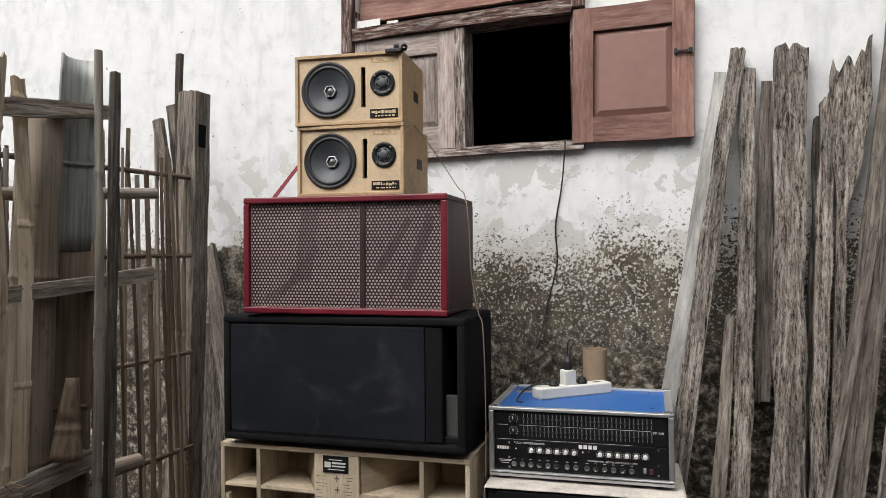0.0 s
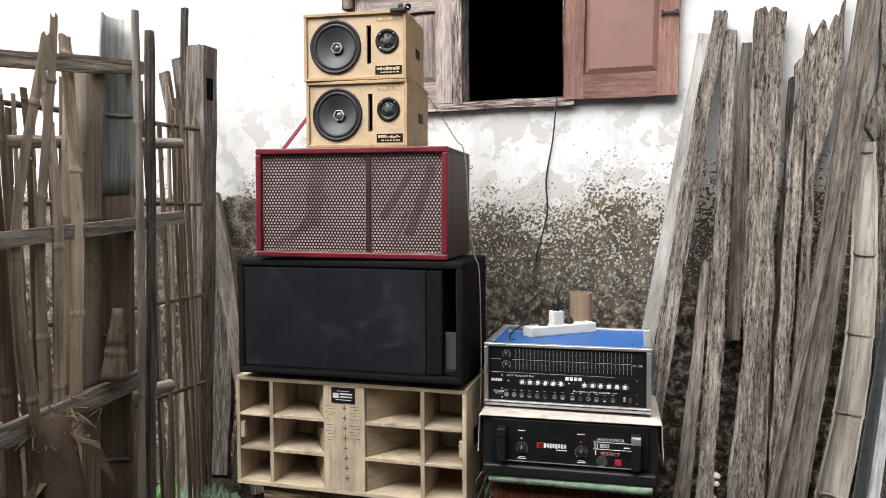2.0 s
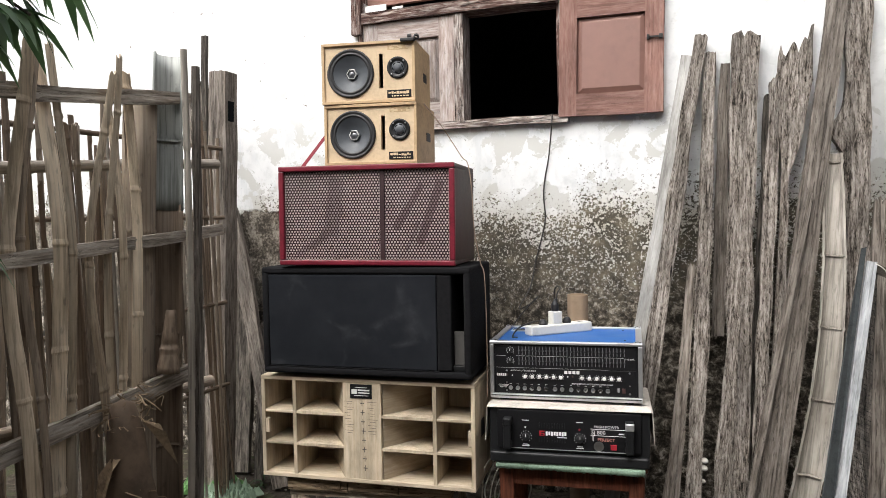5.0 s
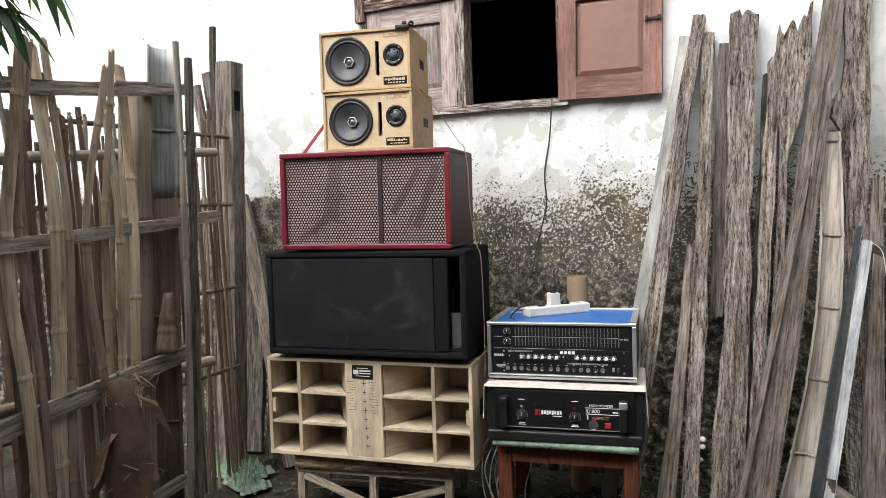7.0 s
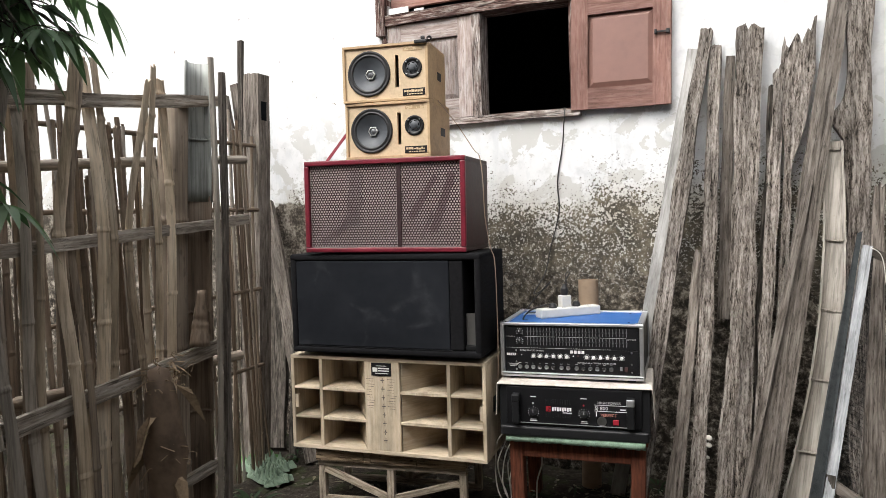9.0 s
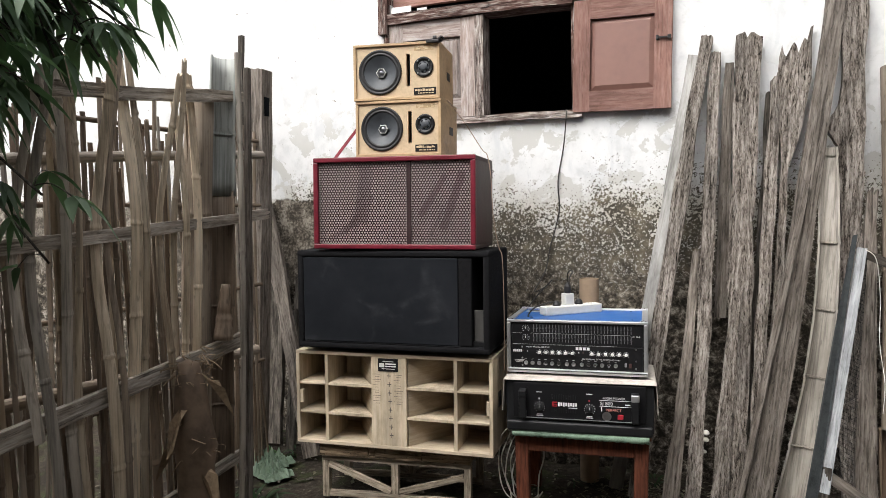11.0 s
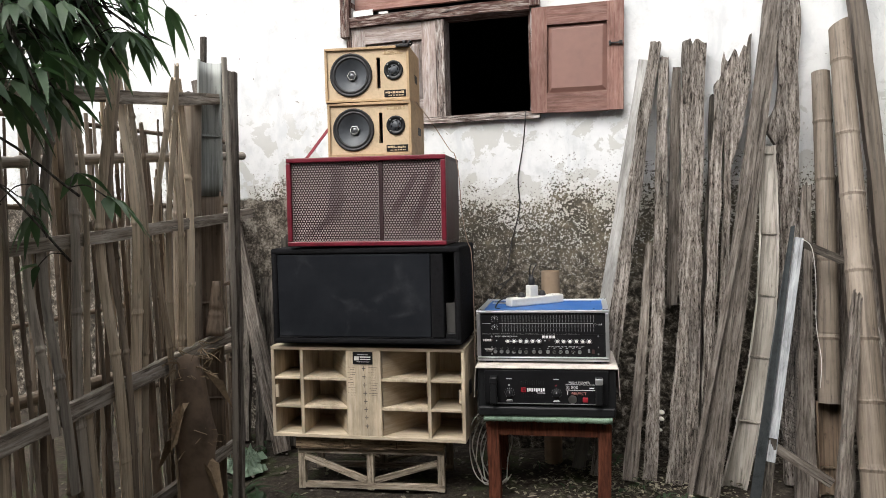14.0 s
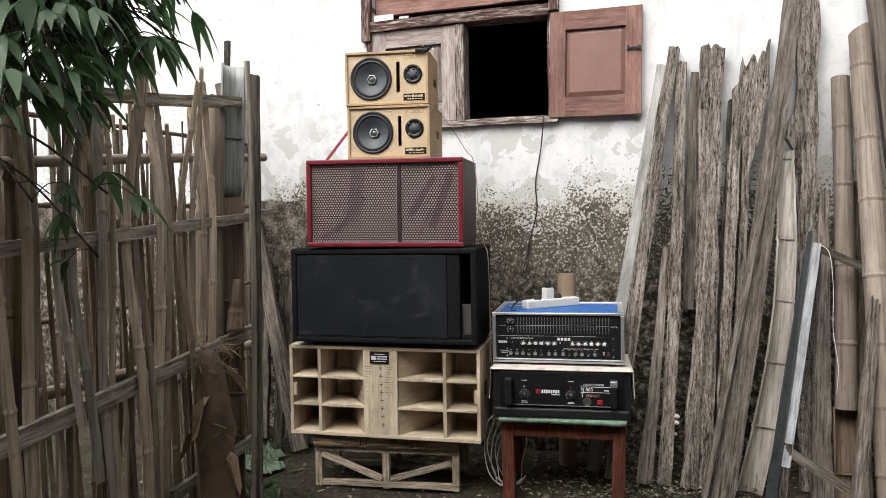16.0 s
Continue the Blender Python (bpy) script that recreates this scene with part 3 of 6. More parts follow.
beam("sill", -1.27, -0.305, -0.030, 0.10, 1.532, 1.564, SILL_WOOD, win, 3, label="peeling window sill")
beam("lintel_rail", -1.25, -0.345, -0.03, 0.09, 2.035, 2.085, FRAME_WOOD, win, 4)
beam("mullion", -0.806, -0.766, -0.02, 0.08, 1.568, 2.034, SILL_WOOD, win, 5, "z")
beam("jamb", -1.30, -1.252, -0.035, 0.09, 1.99, 2.46, FRAME_WOOD, win, 6, "z", "dark flaking frame post")
beam("jamb", -1.274, -1.250, -0.020, 0.09, 1.568, 1.988, FRAME_WOOD, win, 16, "z")
beam("jamb", -0.343, -0.298, -0.035, 0.09, 2.05, 2.46, FRAME_WOOD, win, 7, "z")
beam("jamb", -0.354, -0.318, 0.0, 0.10, 1.568, 2.034, FRAME_WOOD, win, 8, "z")
beam("head_rail", -1.25, -0.345, -0.02, 0.09, 2.40, 2.45, FRAME_WOOD, win, 9)
beam("transom_board", -1.245, -0.35, 0.03, 0.055, 2.128, 2.40, SHUT_BROWN, win, 10, label="brown transom board")
part("paper_scrap", box(-1.235, -1.13, -0.015, -0.010, 2.088, 2.118), KNOB_GREY, win, "scrap of white paper in the gap")
part("paper_scrap", box(-1.10, -1.05, -0.012, -0.008, 2.088, 2.102), KNOB_GREY, win)


def shutter(name, x0, x1, z0, z1, mats, seed, m, label, tilt=0.0):
    """A framed and panelled shutter leaf, 28 mm thick, front at local y 0."""
    s = thing(name, m, label, "shutter")
    st, tall = 0.072, z1 - z0
    mf, mp = mats

    def member(n, a, b, w, sd):
        mm, length = stand_up(a, b)
        part(n, plank(length, w, w, 0.028, sd, 0.0, 0.0012), mf, s, "", mm)

    member("stile", (x0 + st / 2, 0.014, z0), (x0 + st / 2, 0.014, z1), st, seed)
    member("stile", (x1 - st / 2, 0.014, z0), (x1 - st / 2, 0.014, z1), st, seed + 1)
    member("rail", (x0 + st, 0.015, z0 + 0.045), (x1 - st, 0.015, z0 + 0.045), 0.09, seed + 2)
    member("rail", (x0 + st, 0.015, z1 - 0.042), (x1 - st, 0.015, z1 - 0.042), 0.084, seed + 3)
    # raised and fielded panel
    a0, a1, b0, b1, e = x0 + st, x1 - st, z0 + 0.09, z1 - 0.084, 0.022
    bm = bmesh.new()
    o = [bm.verts.new((x, 0.020, z)) for x, z in ((a0, b0), (a1, b0), (a1, b1), (a0, b1))]
    i = [bm.verts.new((x, 0.009, z)) for x, z in ((a0 + e, b0 + e), (a1 - e, b0 + e), (a1 - e, b1 - e), (a0 + e, b1 - e))]
    k = [bm.verts.new((v.co.x, 0.026, v.co.z)) for v in o]
    bm.faces.new(i)
    bm.faces.new(k)
    for j in range(4):
        bm.faces.new((o[j], o[(j + 1) % 4], i[(j + 1) % 4], i[j]))
        bm.faces.new((o[j], o[(j + 1) % 4], k[(j + 1) % 4], k[j]))
    part("panel", bm, mp, s)
    return s


shutter("shutter", -1.248, -0.808, 1.569, 2.033, (SHUT_GREY, SHUT_GREY), 40, pose(0, WALL_Y - 0.012, 0), "closed panelled timber shutter, paint faded to grey")
sh = shutter("shutter", 0.0, 0.417, 0.0, 0.484, (SHUT_BROWN, SHUT_PANEL), 50, pose(-0.343, WALL_Y - 0.036, 1.552, 0, 0.9, -1.0), "open panelled timber shutter in faded red-brown paint")
bm = box(0.355, 0.41, -0.010, -0.004, 0.292, 0.298)
add_box(bm, 0.352, 0.362, -0.014, 0.0, 0.285, 0.305, 0.002)
add_box(bm, 0.398, 0.412, -0.012, 0.0, 0.286, 0.304, 0.002)
part("bolt", bm, RUBBER, sh, "rusty sliding bolt")

# ---- the loudspeaker stack ----


def small_speaker(m, w, h, d, label, seed):
    """A two-way cabinet: shell, sunk baffle, woofer, port slot, tweeter and plates."""
    s = thing("loudspeaker", m, label, "loudspeaker", "small loudspeakers")
    t = 0.010
    part("bottom_panel", box(0, w, 0, d, 0, t, 0.0015), MDF_SIDE, s)
    part("top_panel", box(0, w, 0, d, h - t, h, 0.0015), MDF_SIDE, s)
    part("side_panel", box(0, t, 0.001, d, t, h - t, 0.001), MDF_SIDE, s)
    part("side_panel", box(w - t, w, 0.001, d, t, h - t, 0.001), MDF_SIDE, s)
    part("back_panel", box(t, w - t, d - 0.012, d - 0.001, t, h - t), MDF, s)
    # baffle with a slot through it
    sx0, sx1, sz0, sz1 = w * 0.615, w * 0.658, h * 0.24, h * 0.80
    bm = bmesh.new()
    plate_with_hole(bm, t, sx0, t, h - t, 0.008, 0.022, w * 0.31, h * 0.5, h * 0.395)
    for x0, x1, z0, z1 in ((sx1, w - t, t, h - t), (sx0, sx1, t, sz0), (sx0, sx1, sz1, h - t)):
        add_box(bm, x0, x1, 0.008, 0.022, z0, z1)
    part("baffle", bm, MDF, s)
    # black sheet behind the slot, in place of the shade inside
    part("port_duct", box(sx0 - 0.004, sx1 + 0.004, 0.06, 0.064, sz0 - 0.004, sz1 + 0.004), RUBBER, s, "black sheet that darkens the port slot")
    R = h * 0.40
    c = pose(w * 0.31, 0.008, h * 0.5, 90, 0, 0)
    woofer = part("woofer", lathe([(R, 0.0), (R, 0.004), (R * 0.965, 0.007), (R * 0.90, 0.005), (R * 0.86, 0.0025), (R * 0.83, 0.0055), (R * 0.79, 0.006), (R * 0.745, 0.003), (R * 0.73, 0.0)], 48), RUBBER, s, "black rubber-edged woofer", c, True)
    part("cone", lathe([(R * 0.74, 0.002), (R * 0.5, -0.008), (R * 0.22, -0.02), (0, -0.021)], 40), CONE, woofer, "grey paper cone", None, True)
    cap = part("dust_cap", lathe([(R * 0.25, -0.020), (R * 0.235, -0.012), (R * 0.18, -0.008), (R * 0.16, -0.013), (R * 0.05, -0.009), (0.0, -0.0085)], 6), CAP, woofer, "faceted shiny dust cap")
    # pale colour puts the white highlights of the facets into the rim
    part("cap_rim", lathe([(R * 0.185, -0.0095), (R * 0.195, -0.0075), (R * 0.222, -0.0085), (R * 0.235, -0.0118)], 6), KNOB_GREY, cap, "faceted rim, its highlights painted pale")
    r = h * 0.178
    tw = part("tweeter", lathe([(r, 0.0), (r, 0.004), (r * 0.92, 0.0055), (r * 0.72, 0.0045), (r * 0.62, 0.001), (r * 0.58, 0.001), (r * 0.57, 0.003)], 32), SATIN, s, "black dome tweeter", pose(w * 0.815, 0.008, h * 0.56, 90, 0, 0), True)
    dome = part("dome", lathe([(r * 0.58, 0.002), (r * 0.52, 0.0035), (r * 0.40, 0.003), (r * 0.36, 0.006), (r * 0.2, 0.0085), (0, 0.009)], 28), CONE, tw, "grey dome and ring", None, True)
    for k in range(6):
        part("slot", box(r * 0.42, r * 0.50, -r * 0.13, r * 0.13, 0.003, 0.0042), MESH_NET, dome, "", pose(0, 0, 0, 0, 0, 60 * k + 15))
    for k in range(4):
        part("screw", lathe([(0.003, 0.005), (0.0028, 0.007), (0, 0.0072)], 8), CHROME, tw, "", pose(r * 0.82 * math.cos(0.8 + k * math.pi / 2), r * 0.82 * math.sin(0.8 + k * math.pi / 2), 0))
    pl = part("name_plate", box(w * 0.70, w * 0.955, 0.0055, 0.008, h * 0.075, h * 0.20, 0.0008), BLACK, s, "black plate with pale unreadable script")
    rng = random.Random(seed)
    cells, x = [], w * 0.715
    while x < w * 0.93:
        q = rng.uniform(0.004, 0.012)
        cells.append((x, min(x + q, w * 0.945), h * 0.130 + rng.uniform(0, 0.003), h * 0.155 + rng.uniform(0, 0.006)))
        if x > w * 0.73:
            cells.append((x, min(x + q * 0.8, w * 0.94), h * 0.092, h * 0.11))
        x += q + 0.0016
    bars(cells, INK_CREAM, pl, 0.0045, 0.0052, "print")
    bm = bmesh.new()
    for k in range(26):
        x, z = w * rng.uniform(0.70, 0.92), h * rng.uniform(0.845, 0.945)
        add_box(bm, x, x + w * rng.uniform(0.01, 0.05), 0.0062 + 0.00004 * k, 0.0074, z, z + h * rng.uniform(0.008, 0.03))
    part("sticker_ground", box(w * 0.71, w * 0.93, 0.0072, 0.0079, h * 0.85, h * 0.945), MDF_SIDE, s, "brown glue stain of a sticker")
    part("torn_sticker", bm, INK_CREAM, s, "torn remains of a pale sticker")
    # the hand hole's dark inside is a black plate on the uncut side
    part("handle_slot", box(w - 0.0006, w + 0.0012, d * 0.52, d * 0.74, h * 0.42, h * 0.57, 0.001), RUBBER, s, "black plate painted as a hand hole's shade")
    return s


low = small_speaker(pose(-1.039, 1.922, 1.3325, 0, 0.5, 6.8), 0.339, 0.2105, 0.255, "tan fibreboard two-way loudspeaker on the red cabinet", 5)
small_speaker(pose(-1.040, 1.916, 1.5445, 0, 0.2, 9.4), 0.337, 0.212, 0.255, "tan fibreboard two-way loudspeaker on top of another", 6)
# a small clamp on the top edge
cl = thing("clamp", pose(-0.735, 1.962, 1.7465, 0, 0, 9), "small black metal clamp on the speaker's top edge", "clamp")
part("jaw", box(-0.02, 0.03, -0.006, 0.02, 0, 0.012, 0.003), RUBBER, cl)
part("screw", lathe([(0.006, -0.012), (0.010, -0.008), (0.010, 0.008), (0.006, 0.012)], 10), RUBBER, cl, "", pose(0.036, 0.004, 0.014, 90, 0, 20))
part("knob", lathe([(0.0, -0.007), (0.009, -0.006), (0.009, 0.006), (0, 0.007)], 10), RUBBER, cl, "", pose(0.012, 0.006, 0.018, 0, 90, 0))

# red cabinet with perforated grilles
RW, RH, RD = 0.643, 0.350, 0.34
red = thing("speaker_cabinet", pose(-1.210, 1.888, 0.982, 0, 0.5, 6.7), "red-edged speaker cabinet with perforated metal grilles", "loudspeaker")
part("bottom_panel", box(0, RW, 0.0125, RD, 0, 0.016, 0.003), MAROON, red, "worn dark maroon panel")
part("top_panel", box(0, RW, 0.0125, RD, RH - 0.016, RH, 0.003), MAROON, red, "worn dark maroon panel")
part("side_panel", box(0, 0.016, 0.0125, RD, 0.0165, RH - 0.0165), MAROON, red, "worn dark maroon panel")
part("side_panel", box(RW - 0.016, RW, 0.0125, RD, 0.0165, RH - 0.0165), MAROON, red, "worn dark maroon panel")
part("back_panel", box(0.0165, RW - 0.0165, RD - 0.02, RD - 0.004, 0.0165, RH - 0.0165), MAROON, red)
for x0, x1, z0, z1 in ((-0.002, RW + 0.002, -0.001, 0.018), (-0.002, RW + 0.002, RH - 0.018, RH + 0.001), (-0.002, 0.018, 0.0182, RH - 0.0182), (RW - 0.018, RW + 0.002, 0.0182, RH - 0.0182)):
    part("edging", box(x0, x1, -0.006, 0.012, z0, z1, 0.004), RED, red, "scuffed red edging")


def perforated(w, h, pitch=0.0106, hole=0.0037):
    """A sheet with staggered round holes, real openings."""
    verts, faces = [], []
    dz = pitch * 0.866
    rows, colsn = int(h / dz), int(w / pitch)
    dz, dx = h / rows, w / colsn
    for r in range(rows):
        for c in range(colsn):
            cx, cz = (c + 0.5 + (0.25 if r % 2 else -0.25)) * dx, (r + 0.5) * dz
            n0 = len(verts)
            for k in range(6):
                a = math.pi / 6 + k * math.pi / 3
                verts.append((cx + dx / 1.732 * math.cos(a), 0, cz + dz / 1.5 * math.sin(a)))
            for k in range(6):
                a = math.pi / 6 + k * math.pi / 3
                verts.append((cx + hole * math.cos(a), 0.0004, cz + hole * math.sin(a)))
            for k in range(6):
                j = (k + 1) % 6
                faces.append((n0 + k, n0 + j, n0 + 6 + j, n0 + 6 + k))
    me = bpy.data.meshes.new("grille")
    me.from_pydata(verts, [], faces)
    me.materials.append(GRILLE)
    return me


GX0, GX1, GZ0, GZ1, SEAM = 0.019, RW - 0.019, 0.019, RH - 0.019, 0.385
part("grille", perforated(SEAM - GX0 - 0.008, GZ1 - GZ0), GRILLE, red, "perforated brown metal grille", pose(GX0, 0.006, GZ0))
part("grille", perforated(GX1 - SEAM - 0.008, GZ1 - GZ0), GRILLE, red, "perforated brown metal grille", pose(SEAM + 0.008, 0.006, GZ0))
part("seam_strip", box(SEAM - 0.009, SEAM + 0.009, 0.003, 0.010, GZ0, GZ1, 0.002), GRILLE, red)
part("lining", box(0.017, RW - 0.017, 0.010, 0.013, 0.017, RH - 0.017), LINING, red, "pale cloth behind the grille")
# slanted strips that paint the shadows of inner braces on the lining
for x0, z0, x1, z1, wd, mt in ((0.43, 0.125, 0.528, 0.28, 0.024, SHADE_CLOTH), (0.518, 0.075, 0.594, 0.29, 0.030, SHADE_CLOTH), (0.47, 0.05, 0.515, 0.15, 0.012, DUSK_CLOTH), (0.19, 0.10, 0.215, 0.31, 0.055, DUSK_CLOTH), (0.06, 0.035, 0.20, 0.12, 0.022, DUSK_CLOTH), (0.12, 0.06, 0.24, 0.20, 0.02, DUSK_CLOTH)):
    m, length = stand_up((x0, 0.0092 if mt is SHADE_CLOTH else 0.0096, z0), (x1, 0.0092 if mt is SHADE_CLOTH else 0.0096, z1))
    part("brace", box(-wd / 2, wd / 2, -0.0002, 0.0002, 0, length), mt, red, "strip painted as a shadow on the cloth behind the grille", m)

# black carpeted cabinet
BW, BH, BD = 0.782, 0.386, 0.34
blk = thing("speaker_cabinet", pose(-1.296, 1.888, 0.587, 0, 0.1, 5.0), "black carpet-covered speaker cabinet with cloth front", "loudspeaker")
for nm, x0, x1, y0, y1, z0, z1 in (("bottom_panel", 0, BW, 0, BD, 0, 0.026), ("top_panel", 0, BW, 0, BD, BH - 0.026, BH), ("side_panel", 0, 0.026, 0.001, BD, 0.012, BH - 0.012), ("side_panel", BW - 0.026, BW, 0.001, BD, 0.012, BH - 0.012), ("back_panel", 0.01, BW - 0.01, BD - 0.02, BD - 0.002, 0.01, BH - 0.01)):
    part(nm, box(x0, x1, y0, y1, z0, z1, 0.009, 3), CARPET, blk, "", None, True)
bm = bmesh.new()
add_box(bm, 0.027, BW - 0.121, 0.0025, 0.026, 0.0285, BH - 0.027, 0.004, 3)
part("front_cloth", bm, CLOTH, blk, "dusty black cloth front")
part("front_trim", box(0.028, BW - 0.115, 0.0015, 0.0135, 0.0262, 0.0282), SATIN, blk, "thin shiny lower trim")
part("divider", box(BW - 0.1205, BW - 0.068, 0.004, BD - 0.03, 0.027, BH - 0.027, 0.006), CARPET, blk)
part("port_back", box(BW - 0.068, BW - 0.028, 0.20, 0.206, 0.03, BH - 0.03), RUBBER, blk, "dark port opening")
part("port_board", box(BW - 0.066, BW - 0.030, 0.03, 0.045, 0.045, BH * 0.42, 0.002), PORT_GREY, blk, "grey board inside the port")
part("port_floor", box(BW - 0.068, BW - 0.027, 0.02, 0.06, 0.027, 0.045, 0.002), SATIN, blk)

# raw plywood horn cabinet
HW, HH, HD = 0.812, 0.376, 0.30
horn = thing("horn_cabinet", pose(-1.326, 1.910, 0.194, 0, 0.2, 5.2), "raw plywood folded-horn bass cabinet with open bays", "loudspeaker")
T = 0.014


def ply(name, x0, x1, y0, y1, z0, z1, label=""):
    """A plywood sheet whose grain runs along its length."""
    dx, dy, dz = x1 - x0, y1 - y0, z1 - z0
    if dx >= dz:
        m, length = stand_up((x0, (y0 + y1) / 2, (z0 + z1) / 2), (x1, (y0 + y1) / 2, (z0 + z1) / 2))
        return part(name, box(-dz / 2, dz / 2, -dy / 2, dy / 2, 0, length, 0.0012, 1), PLY, horn, label, m)
    return part(name, box(-dx / 2, dx / 2, -dy / 2, dy / 2, 0, dz, 0.0012, 1), PLY, horn, label, pose((x0 + x1) / 2, (y0 + y1) / 2, z0))


ply("top_board", 0, HW, 0, HD, HH - T, HH)
ply("bottom_board", 0, HW, 0, HD, 0, T)
ply("side_board", 0, T, 0.001, HD, T, HH - T)
ply("side_board", HW - T, HW, 0.001, HD, T, HH - T)
part("back_board", box(T, HW - T, HD - 0.012, HD - 0.002, T, HH - T), PLY, horn)
D1, D2, C0, C1 = 0.126, 0.660, 0.325, 0.470
for x in (D1, D2):
    ply("divider", x, x + T, 0.002, HD * 0.62, T, HH - T)
ply("centre_panel", C0, C1, 0.002, 0.014, T, HH - T)
SLOT_L, SLOT_R = D1 + 0.07, D2 - 0.055
for x0, x1 in ((C0, SLOT_L), (C1, SLOT_R)):
    m, length = stand_up((x0, 0.016, HH / 2), (x1, 0.215, HH / 2), (0, 0, -1))
    part("horn_flare", box(-0.005, 0.005, -(HH / 2 - T), HH / 2 - T, 0, length), PLY, horn, "", m)
for k in (1, 2):
    z = T + k * (HH - 2 * T - 0.012) / 3 + (0.006 if k == 2 else 0)
    for x0, x1 in ((T, D1), (D2 + T, HW - T)):
        ply("shelf", x0, x1, 0.003, HD * 0.6, z - 0.005, z + 0.005)
    for x0, x1, s in ((D1 + T, C0, SLOT_L), (C1, D2, SLOT_R)):
        # a wedge shelf between the divider and the flare
        bm = bmesh.new()
        q = ((x0, 0.003), (x1, 0.003), (s, 0.19), (x0, 0.19)) if x1 == C0 else ((x0, 0.003), (x1, 0.003), (x1, 0.19), (s, 0.19))
        lo = [bm.verts.new((x, y, z - 0.005)) for x, y in q]
        hi = [bm.verts.new((x, y, z + 0.005)) for x, y in q]
        bm.faces.new(lo)
        bm.faces.new(hi)
        for j in range(4):
            bm.faces.new((lo[j], lo[(j + 1) % 4], hi[(j + 1) % 4], hi[j]))
        part("shelf", bm, PLY, horn)
part("block", box(T, T + 0.014, 0.004, 0.02, HH * 0.43, HH * 0.57, 0.001), PLY, horn)
part("block", box(HW - T - 0.012, HW - T, 0.004, 0.02, HH * 0.42, HH * 0.56, 0.001), PLY, horn)
# a black plate paints the shaded hole; the board is not cut
part("hand_hole", box(HW - 0.001, HW + 0.0012, 0.10, 0.155, HH * 0.44, HH * 0.60, 0.001), RUBBER, horn, "black plate painted as a hand hole's shade")
pl = part("name_plate", box(C0 + 0.030, C0 + 0.112, -0.001, 0.002, HH - 0.068, HH - 0.018), BLACK, horn, "black sticker with pale marks")
bars([(C0 + 0.036, C0 + 0.056, HH - 0.052, HH - 0.036), (C0 + 0.060, C0 + 0.104, HH - 0.041, HH - 0.036), (C0 + 0.060, C0 + 0.104, HH - 0.050, HH - 0.046), (C0 + 0.050, C0 + 0.094, HH - 0.030, HH - 0.028), (C0 + 0.046, C0 + 0.100, HH - 0.059, HH - 0.057)], KNOB_GREY, pl, -0.0025, -0.0012)
rng = random.Random(12)
cells = []
for k in range(8):
    zc, xc = HH - 0.086 - k * 0.0335, C0 + 0.074 + k * 0.0012
    cells.append((xc - 0.0075, xc + 0.0075, zc - 0.0015, zc + 0.0015))
    cells.append((xc - 0.0012, xc + 0.0012, zc - 0.010, zc + 0.010))
for k in range(6):
    zc = HH - 0.082 - k * 0.021
    for s in (0.006, 0.094):
        q = rng.uniform(0.02, 0.042)
        cells.append((C0 + s, C0 + s + q, zc, zc + 0.0012))
        cells.append((C0 + s + 0.01, C0 + s + 0.01 + q * 0.6, zc - 0.009, zc - 0.0078))
tagged(bars(cells, INK_BROWN, horn, 0.0012, 0.0019, "pencil_marks", "faint pencil marks down the centre panel"), kind="stuff")

# stand under the horn cabinet
st = thing("stand", pose(-1.245, 1.975, GROUND, 0, 0, 8.0), "low rough-sawn timber stand with diagonal braces", "stand")
SW, SZ, SD = 0.62, 0.178, 0.24


def stick(name, a, b, w, d, mat, parent, seed, rough=0.0015, label="", face=(0, -1, 0)):
    m, length = stand_up(a, b, face)
    return part(name, plank(length, w, w, d, seed, 0.0, rough, 0.0, 10, 3), mat, parent, label, m)


for y in (0.0, SD):
    for x in (0.014, SW * 0.50, SW - 0.014):
        stick("post", (x, y, 0), (x, y, SZ - 0.026), 0.028, 0.03, BRACE_WOOD, st, int(x * 100 + y * 7))
    stick("top_rail", (0, y, SZ - 0.013), (SW, y, SZ - 0.013), 0.026, 0.034, BRACE_WOOD, st, 71)
    stick("bottom_rail", (0.03, y - 0.006, 0.016), (SW, y - 0.006, 0.016), 0.024, 0.02, BRACE_WOOD, st, 72)
    stick("brace", (0.03, y - 0.008, SZ - 0.04), (SW * 0.47, y - 0.008, 0.04), 0.024, 0.018, BRACE_WOOD, st, 73)
    stick("brace", (SW * 0.53, y - 0.008, 0.04), (SW - 0.03, y - 0.008, SZ - 0.058), 0.022, 0.018, BRACE_WOOD, st, 74)
for x in (0.03, SW - 0.03):
    stick("side_rail", (x, 0.017, SZ - 0.014), (x, SD - 0.017, SZ - 0.014), 0.024, 0.026, BRACE_WOOD, st, 75, face=(1, 0, 0))
for x0, x1 in ((0.0, 0.205), (0.21, 0.232), (0.236, 0.425), (0.430, SW)):
    stick("slab", (x0, SD / 2 - 0.01, SZ + 0.026), (x1, SD / 2 - 0.01, SZ + 0.026), 0.05, SD + 0.05, SLAB_WOOD, st, int(x0 * 1000), 0.002, "bark-edged slab")

# ---- the amplifiers on their table ----
TY = 6.0
tbl = thing("table", pose(-0.447, 2.03, GROUND, 0, 0, TY), "small red-brown varnished timber table", "table")
TW, TZ, TD = 0.487, 0.343, 0.36
part("tabletop", box(-0.008, TW + 0.008, -0.012, TD + 0.012, TZ - 0.016, TZ, 0.003), VARNISH, tbl)
